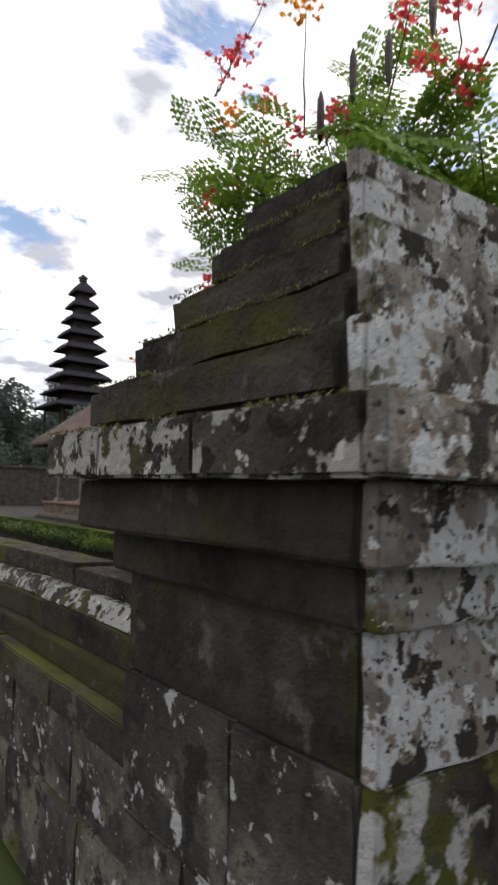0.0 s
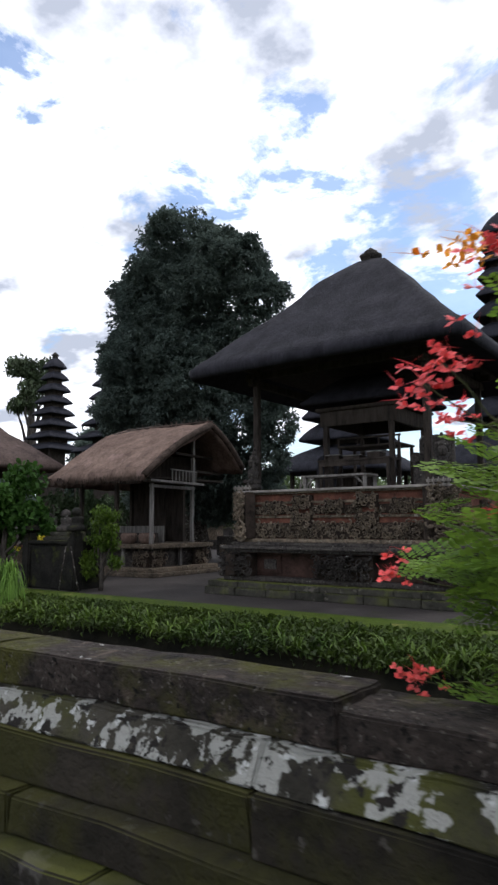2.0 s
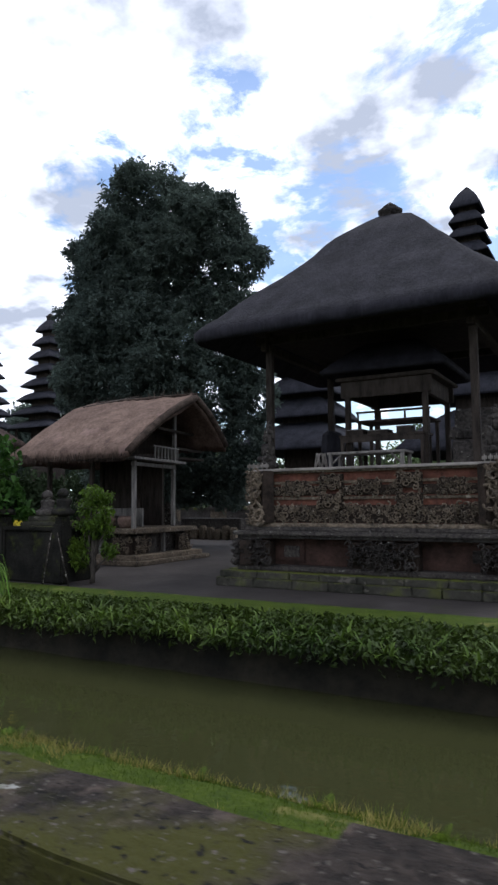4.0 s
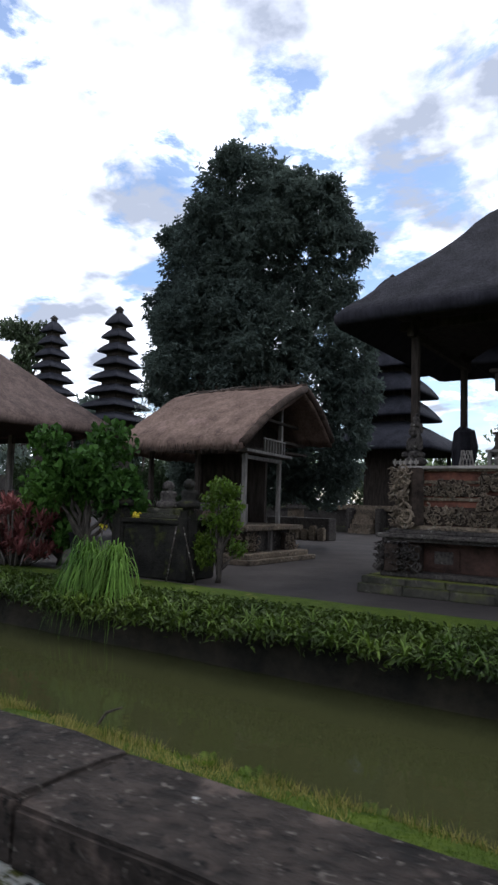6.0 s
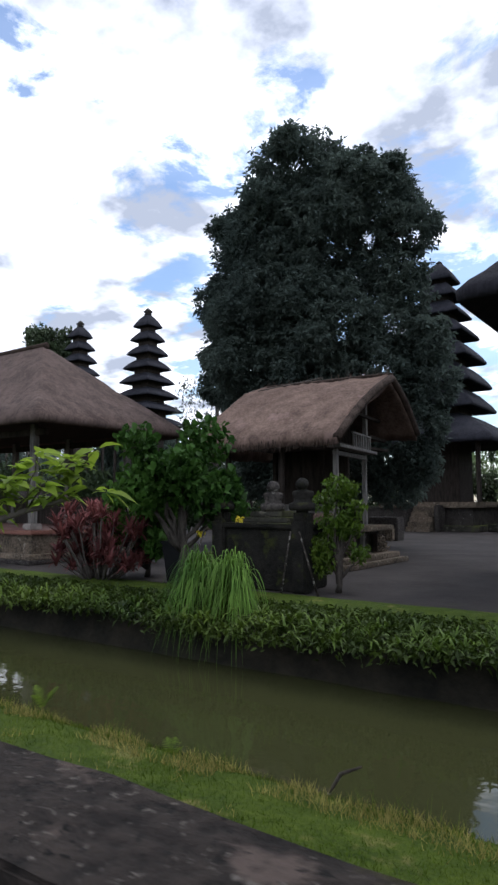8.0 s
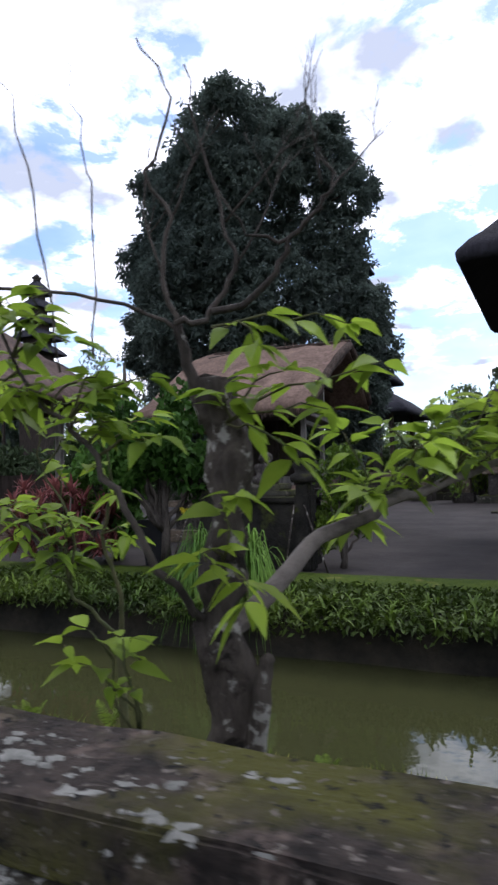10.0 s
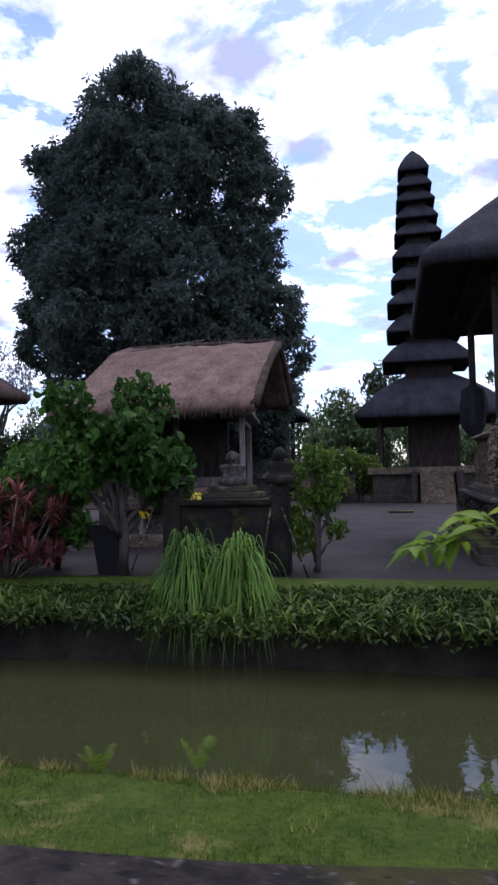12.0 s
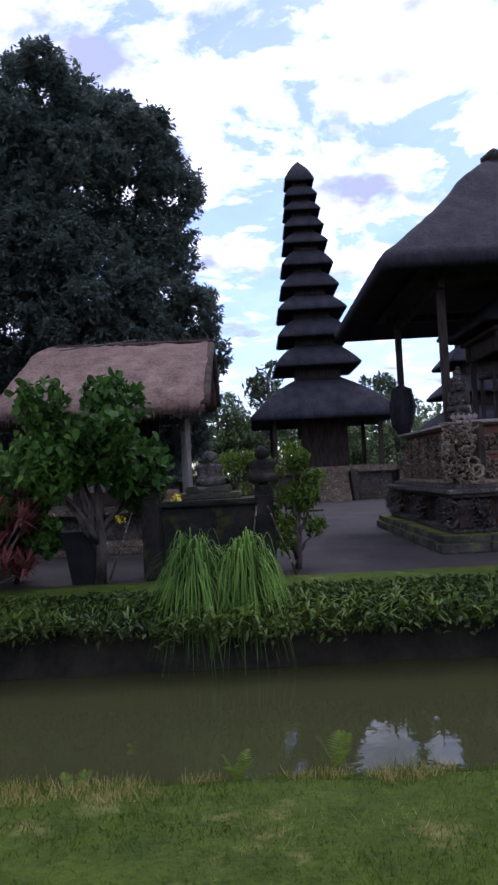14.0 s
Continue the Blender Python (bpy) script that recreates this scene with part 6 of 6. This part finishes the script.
def canal_tree():
    """A lopped tree with bare twigs above and broad fresh leaves below, just behind the wall."""
    rng = random.Random(101)
    t = thing("lopped_tree", "lopped rough barked tree with bare twigs and fresh broad green leaves", "tree")
    pts = [(-10.05 - 0.02 * math.sin(k * 0.5), 2.60 + 0.01 * math.sin(k * 0.9), -0.1 + 1.70 * k / 40) for k in range(41)]
    rad = [0.072 - 0.0009 * k + 0.006 * math.sin(k * 1.3) + (0.008 if k > 34 else 0) for k in range(41)]
    v, f = tube_data(pts, rad, 16)
    piece("trunk", mesh_of("trunk", ruffle(ruffle(v, 0.026, 13), 0.020, 42), f, BARK, True), t)
    def run(name, pts, r0, r1, mat=LIMB, wob=0.008):
        """A limb through points, smoothed and a little crooked."""
        pts = [Vector(p) for p in pts]
        fine = []
        for k in range(len(pts) - 1):
            p0, p1, p2, p3 = pts[max(k - 1, 0)], pts[k], pts[k + 1], pts[min(k + 2, len(pts) - 1)]
            for m in range(4):
                u = m / 4
                q = 0.5 * (2 * p1 + (p2 - p0) * u + (2 * p0 - 5 * p1 + 4 * p2 - p3) * u * u + (3 * p1 - p0 - 3 * p2 + p3) * u ** 3)
                fine.append(q + Vector((rng.uniform(-wob, wob), rng.uniform(-wob, wob), rng.uniform(-wob, wob))))
        fine.append(pts[-1])
        n_ = len(fine) - 1
        tube(name, fine, [r0 + (r1 - r0) * k / n_ for k in range(n_ + 1)], mat, t, 7)
        return fine

    # the forked stub with its bare twigs
    run("branch", [(-10.08, 2.58, 1.50), (-10.11, 2.56, 1.64), (-10.13, 2.55, 1.73)], 0.016, 0.011, BARK, 0.004)
    run("twig", [(-10.13, 2.55, 1.73), (-10.16, 2.54, 1.84), (-10.13, 2.53, 1.96), (-10.17, 2.50, 2.06), (-10.10, 2.48, 2.20), (-10.16, 2.45, 2.34)], 0.007, 0.0018)
    run("twig", [(-10.13, 2.55, 1.73), (-10.06, 2.58, 1.75), (-10.01, 2.6, 1.85), (-10.03, 2.6, 1.96), (-10.07, 2.58, 2.12), (-10.10, 2.55, 2.32)], 0.008, 0.002)
    run("twig", [(-10.06, 2.58, 1.75), (-9.93, 2.6, 1.80), (-9.88, 2.6, 1.89), (-9.82, 2.6, 1.94), (-9.78, 2.6, 2.0), (-9.80, 2.6, 2.08)], 0.009, 0.002)
    run("twig", [(-9.88, 2.6, 1.89), (-9.96, 2.56, 1.91), (-10.0, 2.5, 2.0)], 0.005, 0.0015)
    run("twig", [(-10.13, 2.55, 1.72), (-10.28, 2.47, 1.79), (-10.47, 2.32, 1.80), (-10.68, 2.26, 1.86), (-10.80, 2.25, 1.91), (-10.92, 2.26, 2.0)], 0.0050, 0.0016, wob=0.005)
    run("twig", [(-10.60, 2.28, 1.835), (-10.72, 2.30, 1.90), (-10.82, 2.31, 1.95)], 0.0025, 0.0012, wob=0.004)
    for x, y, z, dx, dz in ((-10.70, 2.26, 1.87, -0.02, -0.06), (-10.86, 2.25, 1.95, 0.0, -0.05), (-10.84, 2.25, 1.94, -0.02, 0.04), (-10.46, 2.33, 1.80, -0.05, -0.02)):
        run("twig", [(x, y, z), (x + dx * 0.5, y, z + dz * 0.6), (x + dx, y - 0.01, z + dz)], 0.0018, 0.0008, wob=0.003)
    run("twig", [(-10.30, 2.35, 1.62), (-10.31, 2.3, 1.90), (-10.30, 2.25, 2.08), (-10.34, 2.2, 2.2)], 0.0026, 0.0012, wob=0.017)
    run("twig", [(-10.28, 2.45, 1.66), (-10.29, 2.45, 1.95), (-10.25, 2.4, 2.1), (-10.28, 2.35, 2.28)], 0.0026, 0.0012, wob=0.017)
    # the low limb towards the path's start, and the thin one over the wall
    low_limb = run("branch", [(-10.05, 2.6, 1.03), (-9.95, 2.66, 1.14), (-9.87, 2.75, 1.24), (-9.75, 2.88, 1.31), (-9.62, 3.02, 1.36), (-9.48, 3.15, 1.42)], 0.026, 0.008, TWIG)
    thin_limb = run("branch", [(-10.08, 2.55, 1.08), (-10.14, 2.48, 1.19), (-10.20, 2.40, 1.36), (-10.25, 2.34, 1.48), (-10.33, 2.30, 1.57), (-10.37, 2.26, 1.70)], 0.010, 0.003)
    run("root_stump", [(-10.02, 2.60, 0.6), (-9.96, 2.58, 0.9), (-9.94, 2.58, 1.0)], 0.03, 0.014, BARK)

    def twig(a, d, ln, r, depth):
        a, d = Vector(a), Vector(d).normalized()
        pts = [a]
        for k in range(6):
            d = (d + Vector((rng.uniform(-0.25, 0.25), rng.uniform(-0.25, 0.25), rng.uniform(-0.12, 0.2)))).normalized()
            pts.append(pts[-1] + d * ln / 6)
        tube("twig", pts, [r * (1 - 0.12 * k) for k in range(7)], LIMB, t, 5)
        if depth:
            for _ in range(3):
                k = rng.randint(2, 5)
                twig(pts[k], d + Vector((rng.uniform(-0.9, 0.9), rng.uniform(-0.5, 0.5), rng.uniform(-0.1, 0.9))), ln * rng.uniform(0.35, 0.6), r * 0.5, depth - 1)

    for a, d, ln in (((-10.16, 2.54, 1.84), (-0.5, 0, 1), 0.3), ((-10.01, 2.6, 1.85), (0.6, 0, 1), 0.34), ((-9.82, 2.6, 1.94), (0.5, 0.1, 0.6), 0.3), ((-9.80, 2.6, 2.0), (-0.4, 0, 1), 0.28), ((-10.13, 2.53, 1.96), (0.5, 0, 1), 0.3), ((-10.03, 2.6, 1.96), (0.8, 0, 0.9), 0.34)):
        twig(a, d, ln, 0.0035, 2)
    # a sapling growing beside it
    sap = run("sapling_stem", [(-10.46, 2.86, -0.15), (-10.49, 2.87, 0.35), (-10.53, 2.88, 0.68), (-10.555, 2.9, 0.92)], 0.017, 0.012, STEM, 0.004)
    left = run("sapling_branch", [sap[-1], (-10.62, 2.88, 0.98), (-10.70, 2.86, 1.06), (-10.72, 2.85, 1.18), (-10.86, 2.85, 1.26), (-11.04, 2.88, 1.26)], 0.007, 0.0025, STEM)
    right = run("sapling_branch", [sap[-1], (-10.54, 2.88, 1.05), (-10.56, 2.84, 1.22), (-10.50, 2.80, 1.38), (-10.52, 2.75, 1.52)], 0.008, 0.003, STEM)
    mid = run("sapling_branch", [(-10.70, 2.86, 1.06), (-10.68, 2.84, 1.25), (-10.75, 2.80, 1.42), (-10.72, 2.76, 1.55)], 0.005, 0.002, STEM)
    sprays = []                                   # where a spray of leaves sits, and how long its leaves are

    def shoot(a, b, size, count=5):
        pts = bend(a, b, 0.02, 0.012, 5, rng)
        tube("twig", pts, [0.0036, 0.0032, 0.0028, 0.0024, 0.002, 0.0015], STEM, t, 5)
        for q in pts[2:]:
            for _ in range(count if q is pts[-1] else 2):
                sprays.append((q, size, (q - pts[0]).normalized()))

    for q in left[8:]:
        shoot(q, q + Vector((rng.uniform(-0.12, 0.05), rng.uniform(-0.08, 0.08), rng.uniform(-0.05, 0.12))), 0.075, 4)
    for line in (right, mid):
        for q in line[6::2]:
            shoot(q, q + Vector((rng.uniform(-0.14, 0.14), rng.uniform(-0.1, 0.08), rng.uniform(-0.02, 0.12))), 0.066, 3)
    for q in thin_limb[12::2]:
        for _ in range(2):
            shoot(q, q + Vector((rng.uniform(-0.15, 0.14), rng.uniform(-0.12, 0.12), rng.uniform(-0.03, 0.13))), 0.070, 2)
    for b in ((-10.20, 2.36, 1.61), (-10.12, 2.40, 1.59), (-10.24, 2.32, 1.66), (-10.36, 2.28, 1.74), (-10.50, 2.35, 1.53), (-10.66, 2.36, 1.54), (-10.40, 2.2, 1.50), (-10.18, 2.36, 1.50), (-10.10, 2.40, 1.47), (-10.57, 2.33, 1.49)):
        near = min(thin_limb[8:], key=lambda q: (q - Vector(b)).length)
        shoot(near, b, 0.072, 3)
    for q in low_limb[10:]:
        for _ in range(2):
            shoot(q, q + Vector((rng.uniform(-0.12, 0.16), rng.uniform(-0.1, 0.14), rng.uniform(-0.02, 0.22))), 0.085, 4)
    for b in ((-9.98, 2.50, 1.55), (-9.93, 2.52, 1.66), (-9.88, 2.55, 1.60), (-9.80, 2.60, 1.52), (-9.76, 2.62, 1.70), (-9.70, 2.66, 1.62), (-9.84, 2.5, 1.42), (-9.95, 2.45, 1.35), (-10.0, 2.42, 1.22), (-9.92, 2.44, 1.15)):
        near = min([Vector((-10.02, 2.56, 1.5)), Vector((-10.03, 2.55, 1.2)), Vector((-9.87, 2.75, 1.24)), Vector((-10.06, 2.58, 1.72))], key=lambda q: (q - Vector(b)).length)
        shoot(near, b, 0.085, 4)
    for b in ((-10.22, 2.34, 1.09), (-10.14, 2.34, 1.08), (-10.30, 2.36, 1.05)):
        shoot((-10.16, 2.42, 0.86), b, 0.075, 2)
    verts, faces = [], []
    for q, size, along_ in sprays:
        a = rng.uniform(0, 6.28)
        d = (Vector((math.cos(a), math.sin(a), rng.uniform(-0.75, 0.15))) + along_ * 0.5).normalized()
        side_ = d.cross(Vector((rng.gauss(0, 0.35), rng.gauss(0, 0.35), 1))).normalized()
        up = side_.cross(d)
        ln = size * rng.uniform(0.55, 1.35)
        wd = ln * rng.uniform(0.38, 0.50)
        k0 = len(verts)
        start = q + d * 0.012
        for u, w in ((0.0, 0.0), (0.12, 0.30), (0.32, 0.5), (0.55, 0.42), (0.78, 0.2), (1.0, 0.0)):
            spine = start + d * ln * u - Vector((0, 0, 0.28 * ln * u * u))
            verts += [spine + side_ * wd * w + up * wd * w * 0.35, spine, spine - side_ * wd * w + up * wd * w * 0.35]
        for r in range(5):
            i = k0 + 3 * r
            faces += [(i, i + 3, i + 4), (i, i + 4, i + 1), (i + 1, i + 4, i + 5), (i + 1, i + 5, i + 2)]
    tagged(piece("leaves", fast_mesh("leaves", [tuple(q) for q in verts], faces, LEAF_BROAD), t), kind="stuff")


canal_tree()


# ---------------------------------------------------------------- distance
def far_tree(x, y, h, spread, seed, leaf=LEAF_FAR, n=2600, size=0.55, label="distant green tree beyond the courtyard wall", low=0.38):
    rng = random.Random(seed)
    lobes = [(x + rng.uniform(-1, 1) * spread * 0.7, y + rng.uniform(-1, 1) * spread * 0.7, h * rng.uniform(low, 0.86), spread * rng.uniform(0.28, 0.5)) for _ in range(12)]
    tree("distant_tree", label, ([(x, y, 0), (x, y, h * 0.4), (x, y, h * 0.8)], [h * 0.03, h * 0.022, h * 0.008]), [((x, y, h * 0.35), l[:3], h * 0.012) for l in lobes[:5]], lobes, n, size, leaf, seed, inner=0.4, group="distant trees")


far_tree(-74, 54, 27.0, 3.6, 201, LEAF_FAR, 4200, 0.55, "tall thin distant tree beside the meru towers", 0.62)
far_tree(-31.2, 32, 9.8, 2.6, 202, LEAF_PALE, 1500, 0.2, "thin grey leaved distant tree beside the meru tower", 0.5)
for k, (x, y, h_, s_) in enumerate(((-95, 26, 17, 9), (-104, 40, 18, 9), (-88, 17, 15, 7), (-82, 46, 14, 6), (-112, 24, 20, 10), (-70, 62, 15, 7))):
    far_tree(x, y, h_, s_, 203 + k, LEAF_TREE_HAZE, 11000, 0.8, "dense dark distant tree on the skyline", 0.08)
for k in range(26):
    far_tree(-150 + k * 7.2, 64 + 16 * ((k * 7) % 5) / 5, 6.5 + 2.5 * ((k * 5) % 4) / 4 + (4.0 if k < 9 else 0), 5.0, 220 + k, LEAF_HILL if k > 14 else LEAF_FAR, 1500, 0.6)
far_tree(-11.6, 46, 10.0, 2.0, 260, LEAF_FAR, 1500, 0.4)
far_tree(-15.0, 44, 6.5, 2.6, 261, LEAF_HILL, 1800, 0.35)
far_tree(-3.2, 50, 9.0, 1.6, 262, LEAF_FAR, 1300, 0.35)
far_tree(3.0, 46, 6.5, 3.2, 263, LEAF_HILL, 1800, 0.4)
for k in range(7):
    small_tree("garden_bush", "rounded green garden bush at the back of the courtyard", -15.5 + 2.3 * k, 37.6 + (k % 3), 1.9 + 0.3 * (k % 2), 1.2, 700, 0.22, LEAF_HILL, 280 + k, low=0.15)

for k in range(22):
    x = -46 + 2.0 * k
    far_tree(x, 41.8 + 1.5 * (k % 3), (3.9 if x < -17 else 4.6) + 0.6 * ((k * 3) % 4), 1.9, 300 + k, LEAF_FAR if x < -17 else LEAF_HILL, 1700, 0.3, "dense green tree behind the rear wall", 0.12)
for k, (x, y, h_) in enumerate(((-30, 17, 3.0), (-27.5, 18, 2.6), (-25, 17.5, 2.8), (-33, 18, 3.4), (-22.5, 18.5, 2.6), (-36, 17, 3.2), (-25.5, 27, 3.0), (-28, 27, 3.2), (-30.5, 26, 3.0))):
    small_tree("garden_bush", "dense garden bush with shade put into its dark leaf colour", x, y, h_, 1.5, 1300, 0.24, LEAF_SHADE, 340 + k, low=0.08)
for k in range(9):
    far_tree(-53 - 3 * (k % 3), 8 + 4.2 * k, 6.0 + 0.8 * (k % 4), 3.4, 380 + k, LEAF_TREE_HAZE, 2600, 0.42, "dense dark tree behind the far courtyard wall", 0.12)
for k, (x, y, h_) in enumerate(((-13.5, 30.8, 2.4), (-12.6, 32.0, 2.1))):
    small_tree("garden_bush", "light green garden bush at the back of the courtyard", x, y, h_, 1.1, 900, 0.19, LEAF_LIME, 400 + k, low=0.10)
